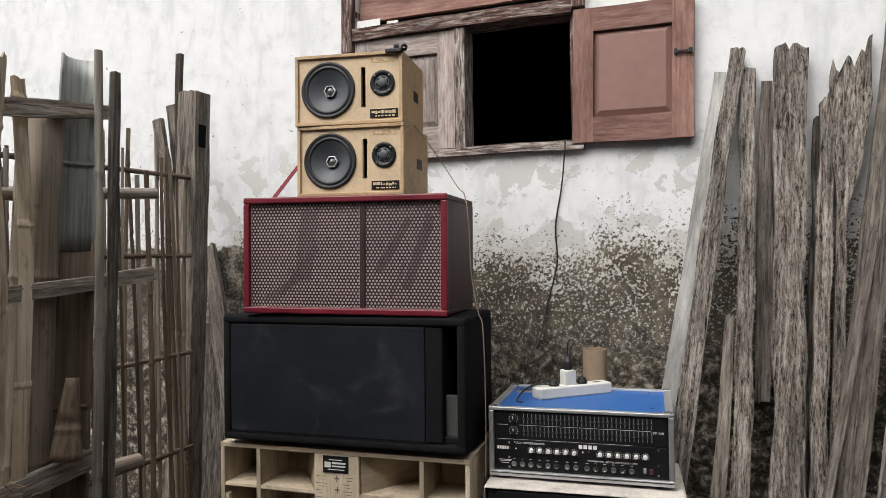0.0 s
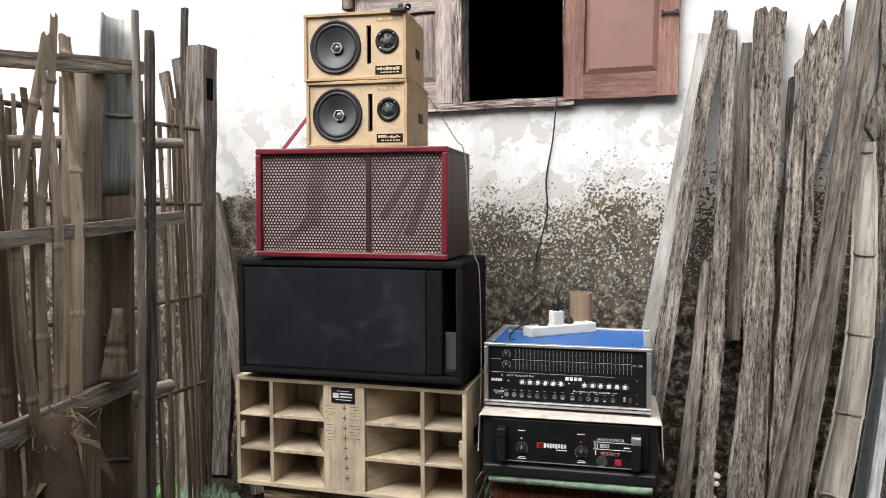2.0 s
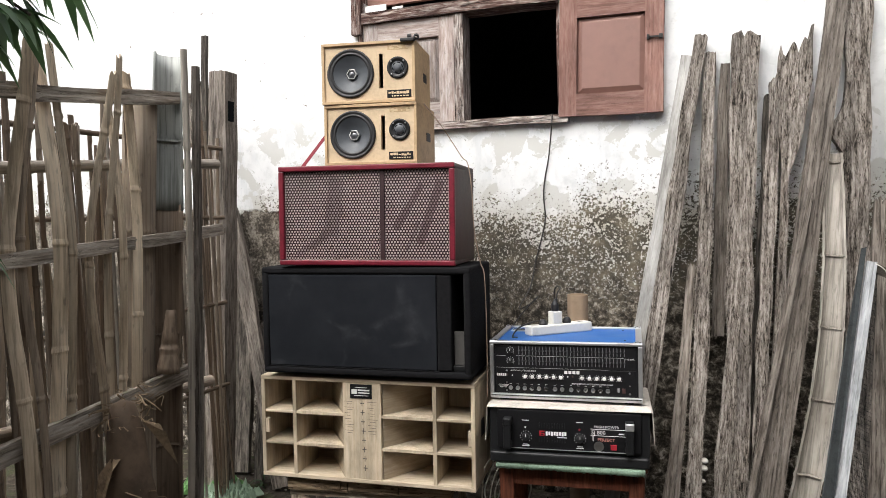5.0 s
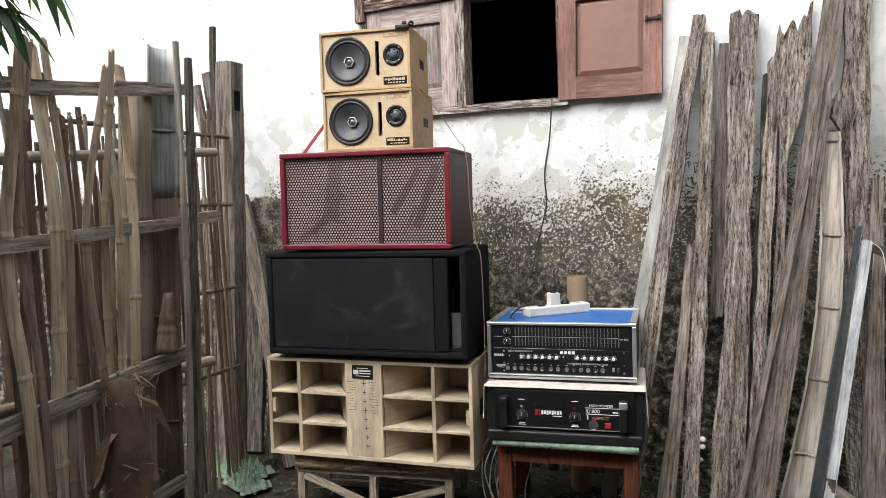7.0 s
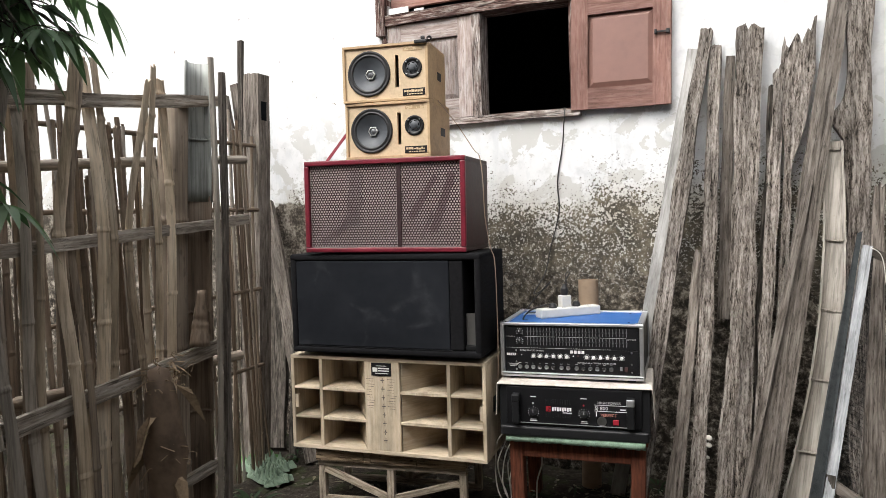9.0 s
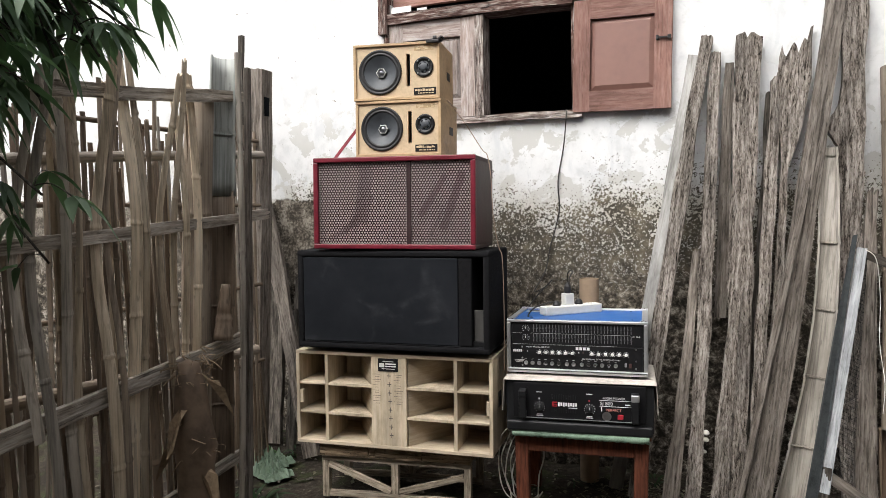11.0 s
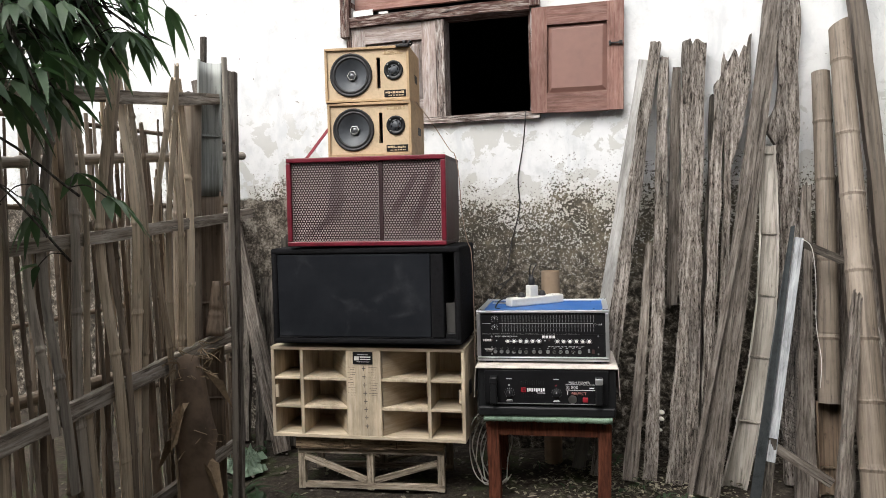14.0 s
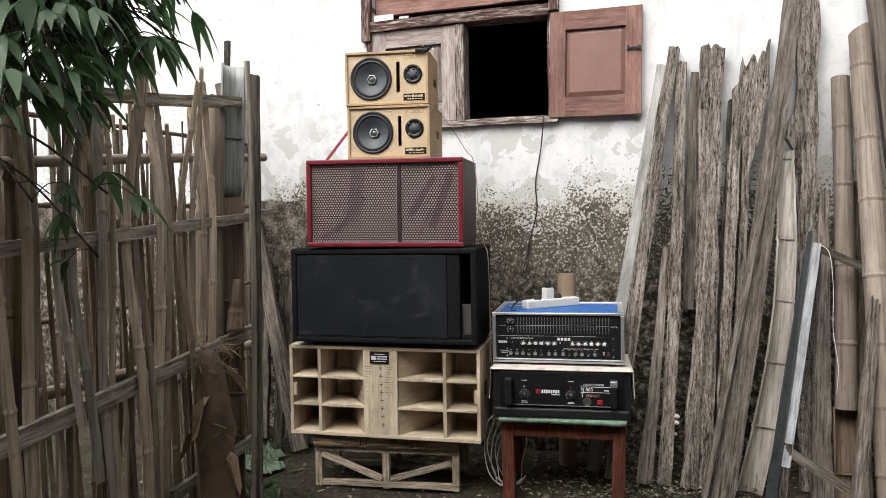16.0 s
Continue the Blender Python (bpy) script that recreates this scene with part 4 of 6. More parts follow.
for k, (x, y) in enumerate(((0, 0), (TW - 0.05, 0), (0, TD - 0.05), (TW - 0.05, TD - 0.05))):
    bm = bmesh.new()
    add_box(bm, x, x + 0.05, y, y + 0.05, 0, TZ - 0.017, 0.004)
    for v in bm.verts:
        if v.co.z < 0.1:
            v.co.x += (0.006 if x == 0 else -0.006)
    part("leg", bm, VARNISH, tbl)
part("apron", box(0.051, TW - 0.051, 0.006, 0.024, TZ - 0.085, TZ - 0.017), VARNISH, tbl)
part("apron", box(0.051, TW - 0.051, TD - 0.024, TD - 0.006, TZ - 0.085, TZ - 0.017), VARNISH, tbl)
part("apron", box(0.006, 0.024, 0.051, TD - 0.051, TZ - 0.085, TZ - 0.017), VARNISH, tbl)
part("apron", box(TW - 0.024, TW - 0.006, 0.051, TD - 0.051, TZ - 0.085, TZ - 0.017), VARNISH, tbl)


def draped(name, w, d, drop_front, drop_side, mat, m, label, seed, wave=0.004, scallop=0.0):
    """A thin cloth over a box top, hanging over its front and sides with an uneven hem."""
    bm = bmesh.new()
    rng = random.Random(seed)
    nx, ny = 40, 20
    us = [-drop_side + (w + 2 * drop_side) * i / nx for i in range(nx + 1)] if drop_side else [w * i / nx for i in range(nx + 1)]
    vs_ = [-drop_front + (d + drop_front) * j / ny for j in range(ny + 1)]
    us = sorted(us + [-0.001, 0.0, w, w + 0.001]) if drop_side else us
    vs_ = sorted(vs_ + [-0.002, 0.0])
    lay = []
    for off in (0.0, 0.0025):
        g = []
        for v in vs_:
            row = []
            for u in us:
                x, y, z = min(max(u, 0), w), max(v, 0), 0.0
                hem = 0.0
                if u < 0 or u > w:
                    s = -u if u < 0 else u - w
                    z -= s
                    x += (-1 if u < 0 else 1) * (0.004 + off + 0.006 * noise.noise((v * 9 + seed, s * 8, 1)) * s / max(drop_side, 0.01) + 0.05 * s)
                if v < 0:
                    s = -v
                    hem = 1 + wave / 0.01 * noise.noise((u * 14 + seed, 3, 0)) + scallop * abs(math.sin(u * math.pi / 0.028))
                    z -= s * hem
                    y -= 0.003 + off + 0.003 * noise.noise((u * 20, s * 9, seed))
                if u >= 0 and u <= w and v >= 0:
                    z += off + 0.001 * noise.noise((u * 20, v * 20, seed))
                row.append(bm.verts.new((x, y, z)))
            g.append(row)
        lay.append(g)
    a_, b_ = lay
    R, C = len(vs_) - 1, len(us) - 1
    for r in range(R):
        for c in range(C):
            bm.faces.new((a_[r][c], a_[r][c + 1], a_[r + 1][c + 1], a_[r + 1][c]))
            bm.faces.new((b_[r][c], b_[r + 1][c], b_[r + 1][c + 1], b_[r][c + 1]))
        for c in (0, C):
            bm.faces.new((a_[r][c], a_[r + 1][c], b_[r + 1][c], b_[r][c]))
    for c in range(C):
        for r in (0, R):
            bm.faces.new((a_[r][c], a_[r][c + 1], b_[r][c + 1], b_[r][c]))
    return solo(name, bm, mat, m, label, "cloth", smooth=True)


draped("tablecloth", TW + 0.004, TD + 0.012, 0.016, 0.0, GREEN_LACE, pose(-0.447, 2.03 - 0.034, GROUND + TZ + 0.001, 0, 0, TY), "green lace runner hanging over the table's front edge", 3, 0.002, 0.25)

PW, PH, PD, PZ = 0.530, 0.187, 0.36, GROUND + TZ + 0.0045
amp2 = thing("power_amplifier", pose(-0.469, 1.992, PZ, 0, 0, 7.2), "black rack power amplifier with front handles", "amplifier")
bm = bmesh.new()
add_box(bm, 0, PW, 0.012, PD, 0.008, PH, 0.004)
part("case", bm, SATIN, amp2)
part("front_panel", box(0.028, PW - 0.028, 0.004, 0.013, 0.046, PH - 0.010, 0.002), BLACK, amp2)
bm = bmesh.new()
add_box(bm, 0.004, PW - 0.004, -0.012, 0.012, 0.0, 0.036, 0.008, 3)
part("lower_lip", bm, SATIN, amp2, "rounded black lower lip")
part("trim", box(0.075, PW - 0.075, 0.0, 0.004, 0.0465, 0.0485), ALU, amp2, "thin bright line")
for x in (0.052, PW - 0.078):
    hd = part("handle", box(x, x + 0.026, -0.030, -0.018, 0.05, PH - 0.03, 0.005), SATIN, amp2, "black handle")
    for z in (0.052, PH - 0.052):
        part("bracket", box(x, x + 0.026, -0.019, 0.006, z, z + 0.02, 0.002), SATIN, hd)
    # the right handle's highlight is put in as a bright cap
    part("highlight_cap", box(x - 0.001, x + 0.027, -0.032, -0.016, PH - 0.058, PH - 0.032, 0.004), ALU if x > 0.2 else SATIN, hd)
for x in (0.125, 0.305):
    kn = part("knob", lathe([(0.013, 0), (0.012, 0.010), (0.010, 0.012), (0, 0.012)], 24), SATIN, amp2, "black level knob", pose(x, 0.004, 0.088, 90, 0, 0))
    part("pointer", box(-0.001, 0.001, 0.001, 0.010, 0.012, 0.0128), INK_WHITE, kn)
    bm = bmesh.new()
    for k in range(11):
        ang = radians(-135 + 27 * k)
        add_box(bm, x + 0.0185 * math.sin(ang) - 0.001, x + 0.0185 * math.sin(ang) + 0.001, 0.003, 0.0038, 0.088 + 0.0185 * math.cos(ang) - 0.001, 0.088 + 0.0185 * math.cos(ang) + 0.001)
    part("scale", bm, INK_WHITE, amp2)
    bars([(x - 0.010, x + 0.010, 0.060, 0.0625), (x - 0.013, x + 0.013, 0.055, 0.0575), (x - 0.012, x + 0.010, 0.142, 0.1445)], INK_WHITE, amp2, 0.003, 0.0038)
    part("indicator", box(x - 0.004, x + 0.001, 0.002, 0.004, 0.116, 0.122, 0.001), KNOB_GREY if x < 0.2 else INK_RED, amp2)
bm = bmesh.new()
for row in (0.070, 0.118):
    for k in range(11):
        add_box(bm, 0.168 + k * 0.0085, 0.172 + k * 0.0085, 0.0034, 0.0046, row, row + 0.018)
tagged(part("vents", bm, SATIN, amp2, "ventilation slots"), kind="stuff")
bars([(0.170, 0.176, 0.092, 0.110), (0.176, 0.188, 0.106, 0.110), (0.176, 0.188, 0.099, 0.102), (0.184, 0.188, 0.092, 0.102), (0.170, 0.188, 0.092, 0.0945)], INK_RED, amp2, 0.0024, 0.0033, "emblem", "red emblem")
bars([(0.192 + k * 0.0088, 0.1985 + k * 0.0088, 0.094 + 0.002 * (k % 2), 0.108) for k in range(8)] + [(0.23, 0.262, 0.088, 0.0905)], INK_WHITE, amp2, 0.0024, 0.0033, "name_marks", "white lettering marks")
words("HIGH POWER", 0.0128, 0.352, 0.127, INK_WHITE, amp2, 0.003)
words("SJ 800", 0.0185, 0.342, 0.106, INK_WHITE, amp2, 0.003)
words("PERFECT", 0.0145, 0.362, 0.0835, INK_ROSE, amp2, 0.003)
bars([(0.340, 0.452, 0.1225, 0.124), (0.340, 0.452, 0.101, 0.1025), (0.430, 0.448, 0.108, 0.112), (0.346, 0.349, 0.083, 0.099)], INK_WHITE, amp2, 0.0024, 0.0033)
part("badge", lathe([(0.0165, 0), (0.0165, 0.001), (0.013, 0.0012), (0.009, 0.0016), (0, 0.0016)], 24), CHROME, amp2, "round embossed badge", pose(0.366, 0.0038, 0.0655, 90, 0, 0))
part("power_switch", box(0.404, 0.424, -0.002, 0.004, 0.056, 0.074, 0.0015), INK_RED, amp2, "red rocker switch")

draped("cover_cloth", PW + 0.004, PD - 0.03, 0.004, 0.115, LACE, pose(-0.471, 1.998, PZ + PH + 0.001, 0, 0, 7.2), "soiled white knitted cloth over the power amplifier", 8, 0.004)

AW, AH, AD = 0.516, 0.200, 0.37
AZ = PZ + PH + 0.012
amp = thing("rack_case", pose(-0.483, 2.062, AZ, 0, -0.3, 5.2), "blue-topped rack case with equaliser and crossover units", "rack case")
part("shell", box(0.006, AW - 0.006, 0.0140, AD - 0.004, 0.004, AH - 0.006), BLUE, amp, "blue laminate shell")
for x0, x1, y0, y1, z0, z1 in ((0, AW, 0, 0.016, 0, 0.016), (0, AW, 0, 0.020, AH - 0.010, AH), (0, 0.014, 0.0, 0.016, 0.0165, AH - 0.0105), (AW - 0.014, AW, 0.0, 0.016, 0.0165, AH - 0.0105), (0, 0.022, 0.0225, AD - 0.02, AH - 0.012, AH), (AW - 0.022, AW, 0.0225, AD - 0.02, AH - 0.012, AH), (0, AW, AD - 0.0195, AD, AH - 0.012, AH), (AW - 0.006, AW + 0.001, 0.0165, AD, 0, 0.02), (AW - 0.016, AW + 0.0005, AD - 0.016, AD + 0.001, 0.0205, AH - 0.0125), (-0.0005, 0.016, AD - 0.016, AD + 0.001, 0.0205, AH - 0.0125)):
    ed = part("edge_profile", box(x0, x1, y0, y1, z0, z1, 0.002), ALU, amp, "aluminium edge profile")
for x in (0.03, AW - 0.06):
    for y in (0.02, AD - 0.06):
        part("foot", box(x, x + 0.03, y, y + 0.03, -0.0095, -0.0004, 0.002), RUBBER, amp, "black rubber foot")
for x in (0.0035, AW - 0.0055):
    part("side_skin", box(x, x + 0.002, 0.0170, AD - 0.0175, 0.0205, AH - 0.0125), SATIN, amp, "black side skin")
part("front_backing", box(0.0065, AW - 0.0065, 0.0122, 0.0135, 0.010, AH - 0.0065), SATIN, amp, "black backing behind the front panels")
part("groove", box(0.004, AW - 0.004, -0.0008, 0.002, 0.009, 0.0115), RUBBER, amp)
for x in (0.0, AW - 0.028):
    for y in (0.0, AD - 0.03):
        cg = part("corner_plate", box(x, x + 0.028, y, y + 0.03, AH - 0.0005, AH + 0.002, 0.001), CHROME, amp, "steel corner plate")
        for k in range(3):
            part("rivet", lathe([(0.003, 0.0), (0.0025, 0.0015), (0, 0.002)], 8), SATIN, cg, "", pose(x + 0.007 + 0.007 * k, y + 0.008 + 0.012 * (k == 1), AH + 0.0019))
# equaliser
F0, F1 = 0.020, AW - 0.020
eq = part("equaliser", box(F0, F1, 0.008, 0.012, 0.106, AH - 0.0155, 0.001), BLACK, amp, "black graphic equaliser panel")
bm, bm3 = bmesh.new(), bmesh.new()
CAP_MESH = to_mesh("slider_cap", box(-0.0032, 0.0032, 0.0035, 0.0078, -0.0028, 0.0028), SATIN)
for row in (0.117, 0.153):
    for k in range(31):
        x = F0 + 0.082 + k * 0.01185
        add_box(bm, x - 0.0011, x + 0.0011, 0.0076, 0.0081, row, row + 0.029)
        zc = row + 0.0145 + 0.0006 * math.sin(k * 0.7 + row * 40)
        part("slider_cap", CAP_MESH, SATIN, eq, "", pose(x, 0, zc))
        add_box(bm3, x - 0.0026, x + 0.0026, 0.0028, 0.0036, zc - 0.0006, zc + 0.0006)
for nm, q, mt in (("slider_print", bm, TRACK), ("slider_lines", bm3, TRACK)):
    tagged(part(nm, q, mt, eq), kind="stuff")
bars([(F0 + 0.002, F0 + 0.036, 0.1478, 0.1488), (F0 + 0.07, F1 - 0.04, 0.1482, 0.1490), (F0 + 0.002, F1 - 0.09, 0.1066, 0.1072)], KNOB_GREY, eq, 0.0072, 0.0079)
for z in (0.131, 0.166):
    kn = part("knob", lathe([(0.0085, 0), (0.0078, 0.009), (0, 0.0095)], 20), SATIN, eq, "", pose(F0 + 0.052, 0.008, z, 90, 0, 0))
    part("pointer", box(-0.0012, 0.0012, 0.001, 0.0085, 0.0095, 0.0102), INK_WHITE, kn)
    bm = bmesh.new()
    for k in range(9):
        ang = radians(-130 + 32.5 * k)
        add_box(bm, F0 + 0.052 + 0.0125 * math.sin(ang) - 0.0014, F0 + 0.052 + 0.0125 * math.sin(ang) + 0.0014, 0.0072, 0.0079, z + 0.0125 * math.cos(ang) - 0.001, z + 0.0125 * math.cos(ang) + 0.001)
    part("scale", bm, INK_WHITE, eq)
words("231 SUB", 0.0085, F1 - 0.036, 0.142, INK_WHITE, eq, 0.0072)
# crossover
xo = part("crossover", box(F0, F1, 0.008, 0.012, 0.0215, 0.1045, 0.001), BLACK, amp, "black crossover panel with knobs and sockets")
for k in range(12):
    x = F0 + 0.103 + k * 0.0245 + (0.047 if k > 5 else 0)
    kn = part("knob", lathe([(0.0062, 0), (0.0062, 0.004), (0.0050, 0.005), (0.0044, 0.013), (0, 0.0135)], 16), KNOB_GREY, xo, "pale knob", pose(x, 0.008, 0.077, 90, 0, 0))
    bm = bmesh.new()
    for q in range(9):
        ang = radians(-130 + 32.5 * q)
        add_box(bm, x + 0.0098 * math.sin(ang) - 0.0009, x + 0.0098 * math.sin(ang) + 0.0009, 0.0072, 0.0079, 0.077 + 0.0098 * math.cos(ang) - 0.0009, 0.077 + 0.0098 * math.cos(ang) + 0.0009)
    part("scale", bm, INK_WHITE, xo)
for k in range(14):
    x = F0 + 0.052 + k * 0.0245 + (0.006 if k > 5 else 0) + (0.006 if k > 7 else 0)
    part("socket", lathe([(0.0050, 0.0), (0.0076, 0.0), (0.0076, 0.003), (0.0052, 0.0034), (0.0046, 0.001), (0, 0.0012)], 18), CHROME, xo, "round signal socket", pose(x, 0.008, 0.036, 90, 0, 0))
    bars([(x - 0.004, x + 0.004, 0.0495, 0.0505)], KNOB_GREY, xo, 0.0072, 0.0079, "mark")
words("AUDIO PROCESSOR PLUS", 0.0078, F0 + 0.052, 0.0945, INK_WHITE, xo, 0.0072)
words("PROFESSIONAL ACTIVE CROSSOVER 4 WAY", 0.0070, F0 + 0.262, 0.0545, INK_WHITE, xo, 0.0072)
bars([(F0 + 0.238 + k * 0.0135, F0 + 0.248 + k * 0.0135, 0.090, 0.1005) for k in range(4)], INK_WHITE, xo, 0.0068, 0.0078, "name_marks", "bold white lettering marks")
bars([(F0 + 0.003 + 0.007 * k, F0 + 0.0085 + 0.007 * k, 0.077, 0.086) for k in range(5)] + [(F0 + 0.008, F0 + 0.046, 0.046, 0.0475), (F0 + 0.010, F0 + 0.043, 0.0425, 0.044), (F0 + 0.014, F0 + 0.038, 0.037, 0.0385)], KNOB_GREY, xo, 0.0072, 0.0079)
for x in (F0 + 0.058, F0 + 0.249):
    part("indicator", lathe([(0.0022, 0), (0.002, 0.002), (0, 0.003)], 10), INK_WHITE, xo, "", pose(x, 0.008, 0.080, 90, 0, 0))
for x in (F0 + 0.038, F0 + 0.263):
    part("lamp", box(x, x + 0.005, 0.006, 0.008, 0.078, 0.085, 0.001), MAROON, xo)
part("switch", box(F1 - 0.062, F1 - 0.054, 0.004, 0.008, 0.033, 0.047, 0.001), TRACK, xo)
part("switch", box(F1 - 0.047, F1 - 0.036, 0.004, 0.008, 0.030, 0.046, 0.001), MAROON, xo, "dark red rocker switch")
for z in (0.028, 0.056, 0.098):
    part("screw", lathe([(0.0035, 0), (0.003, 0.0015), (0, 0.002)], 10), CHROME, xo, "", pose(F1 - 0.022, 0.008, z, 90, 0, 0))
    part("screw", lathe([(0.0035, 0), (0.003, 0.0015), (0, 0.002)], 10), CHROME, xo, "", pose(F0 + 0.038, 0.008, z - 0.002, 90, 0, 0))
pl = part("type_plate", box(0.034, 0.105, AD - 0.115, AD - 0.06, AH - 0.006, AH - 0.0035), ALU, amp, "printed type plate on the blue top")
part("print", box(0.038, 0.10, AD - 0.088, AD - 0.064, AH - 0.0035, AH - 0.0029), SATIN, pl)
for x, y in ((0.46, 0.07), (0.34, 0.03), (0.45, 0.3)):
    part("screw", lathe([(0.004, 0), (0.003, 0.0015), (0, 0.002)], 10), SATIN, amp, "", pose(x, y + 0.02, AH - 0.006))

# power strip on the blue top
TOPZ = AZ + AH - 0.0055
ps = thing("power_strip", pose(-0.385, 2.232, TOPZ, 0, 0, 44), "off-white plastic power strip with plugs", "power strip")
part("body", box(0, 0.265, -0.026, 0.026, 0, 0.036, 0.005), WHITE_PLASTIC, ps)
part("seam", box(-0.0004, 0.2554, -0.0244, 0.0244, 0.015, 0.0165), KNOB_GREY, ps)
for k in range(3):
    part("outlet", lathe([(0.018, 0.0), (0.018, 0.0012), (0.016, 0.0014), (0.015, 0.0004), (0, 0.0004)], 20), WHITE_PLASTIC, ps, "round outlet", pose(0.065 + 0.052 * k, 0, 0.0315))
part("switch", box(0.212, 0.238, -0.01, 0.01, 0.0315, 0.036, 0.002), RUBBER, ps, "dark rocker switch")
part("adapter", box(0.097, 0.137, -0.018, 0.018, 0.0332, 0.083, 0.004), WHITE_PLASTIC, ps, "white plug adapter")
part("plug", lathe([(0.013, 0.0), (0.015, 0.012), (0.014, 0.026), (0.008, 0.036), (0.004, 0.044), (0, 0.044)], 14), RUBBER, ps, "black plug", pose(0.117, 0, 0.083))
part("plug", lathe([(0.016, 0.0), (0.017, 0.008), (0.012, 0.018), (0.007, 0.022), (0, 0.022)], 14), RUBBER, ps, "black plug", pose(0.065, 0, 0.0332))
part("plug", lathe([(0.016, 0.0), (0.017, 0.008), (0.012, 0.020), (0.007, 0.024), (0, 0.024)], 14), RUBBER, ps, "black plug", pose(0.169, 0, 0.0332))

solo("cardboard_tube", lathe([(0.040, 0), (0.041, 0.3), (0.0405, 0.868), (0.034, 0.868), (0.034, 0.02), (0, 0.02)], 28), TUBE, pose(-0.247, 2.50, GROUND), "brown cardboard tube standing behind the table", "tube", smooth=False)

# ---- cables, cords and strap ----
def cord(name, pts, r, mat, label, category="cable"):
    return solo(name, tube(pts, r), mat, Matrix(), label, category, smooth=True)


cord("cable", [(-0.37, 2.655, 1.566), (-0.372, 2.640, 1.50), (-0.392, 2.685, 1.40), (-0.418, 2.688, 1.25), (-0.412, 2.688, 1.13), (-0.430, 2.686, 1.04), (-0.455, 2.684, 0.95), (-0.470, 2.64, 0.84), (-0.50, 2.56, 0.76), (-0.44, 2.52, 0.785), (-0.40, 2.46, 0.82), (-0.47, 2.44, 0.74), (-0.505, 2.40, 0.68)], 0.0030, CORD_BLACK, "thin black cable hanging from the window sill")
cord("cable", [(-0.295, 2.315, 0.824), (-0.295, 2.318, 0.845), (-0.285, 2.34, 0.87), (-0.32, 2.42, 0.86), (-0.34, 2.50, 0.80), (-0.33, 2.52, 0.60)], 0.0028, CORD_BLACK, "thin cable from the plug")
cord("cable", [(-0.335, 2.282, 0.751), (-0.365, 2.265, 0.750), (-0.41, 2.235, 0.735), (-0.430, 2.21, 0.716), (-0.43, 2.18, 0.7015), (-0.41, 2.17, 0.7015)], 0.0032, CORD_BLACK, "black plug lead lying on the blue top")
cord("twine", [(-0.715, 2.07, 1.55), (-0.66, 2.12, 1.46), (-0.60, 2.14, 1.36), (-0.575, 2.13, 1.335), (-0.552, 2.10, 1.25), (-0.535, 2.07, 1.10), (-0.512, 2.06, 0.985), (-0.497, 2.06, 0.93), (-0.492, 2.06, 0.70), (-0.494, 2.06, 0.50)], 0.0019, CORD_TAN, "thin tan twine running down beside the cabinets", "cord")
m, length = stand_up((-1.165, 1.975, 1.333), (-1.045, 2.03, 1.50))
solo("strap", plank(length, 0.012, 0.012, 0.003, 4, 0, 0.0005), STRAP, m, "red strap tied from the red cabinet up to a loudspeaker", "strap")
rng = random.Random(31)
for k in range(6):
    pts = []
    cx, cz, r = -0.462 + 0.006 * k, 0.13 - 0.016 * k, 0.105 - 0.006 * k
    for q in range(9):
        a = radians(80 + q * 27 + k * 6)
        pts.append((cx + r * 0.75 * math.cos(a) + rng.uniform(-0.006, 0.006), 2.13 + 0.018 * k + rng.uniform(-0.02, 0.02), max(cz + r * 1.5 * math.sin(a), GROUND + 0.004)))
    cord("cable", pts, 0.0026, CORD_WHITE, "loop of white cable hanging behind the stack")
tagged(cord("cable", [(-0.40, 2.26, 0.20), (-0.385, 2.24, 0.13), (-0.40, 2.22, 0.06), (-0.41, 2.24, -0.03)], 0.003, CORD_WHITE, "white cable hanging under the table"))

# ---- boards and bamboo leaning on the house wall ----
LEANING = "timber leaning on the wall"


def board(base, top, w0, w1, thick, mat, seed, label, jag=0.0, rough=0.006, category="plank", name="plank"):
    m, length = stand_up(base, top)
    return solo(name, plank(length, w0, w1, thick, seed, jag, rough), mat, m, label, category, LEANING)


def pole(base, top, r0, r1, mat, seed, label, arc=360.0, turn=0.0, gap=0.24, cut=0.0, wall=0.008):
    m, length = stand_up(base, top)
    return solo("bamboo_pole", cane(length, r0, r1, seed, gap, wall, arc, turn, 22, cut), mat, m, label, "bamboo", LEANING, smooth=False)


G = GROUND
board((-0.130, 2.436, G), (0.166, 2.668, 1.756), 0.056, 0.048, 0.018, PALE_WOOD, 101, "pale grey painted batten leaning on the wall", 0.0, 0.002)
board((-0.041, 2.37, G), (0.215, 2.655, 1.826), 0.066, 0.054, 0.035, ROT_WOOD, 102, "weathered dark plank with rough face", 0.01)
board((0.092, 2.34, G), (0.180, 2.575, 0.945), 0.062, 0.028, 0.022, GREY_WOOD, 103, "grey plank that tapers to the top", 0.02)
board((0.172, 2.36, G), (0.246, 2.668, 1.761), 0.058, 0.044, 0.024, ROT_WOOD, 104, "narrow grey plank with a ragged edge", 0.01)
board((0.268, 2.565, 0.672), (0.301, 2.670, 1.713), 0.050, 0.040, 0.02, GREY_WOOD, 105, "short brown board behind the planks", 0.0)
board((0.330, 2.37, G), (0.374, 2.655, 1.816), 0.078, 0.098, 0.045, ROT_WOOD, 107, "broad rotten plank with a frayed top", 0.05, 0.009)
board((0.268, 2.34, G), (0.336, 2.505, 0.96), 0.064, 0.040, 0.022, ROT_WOOD, 106, "split-off flaking piece before a broad plank", 0.04, 0.007)
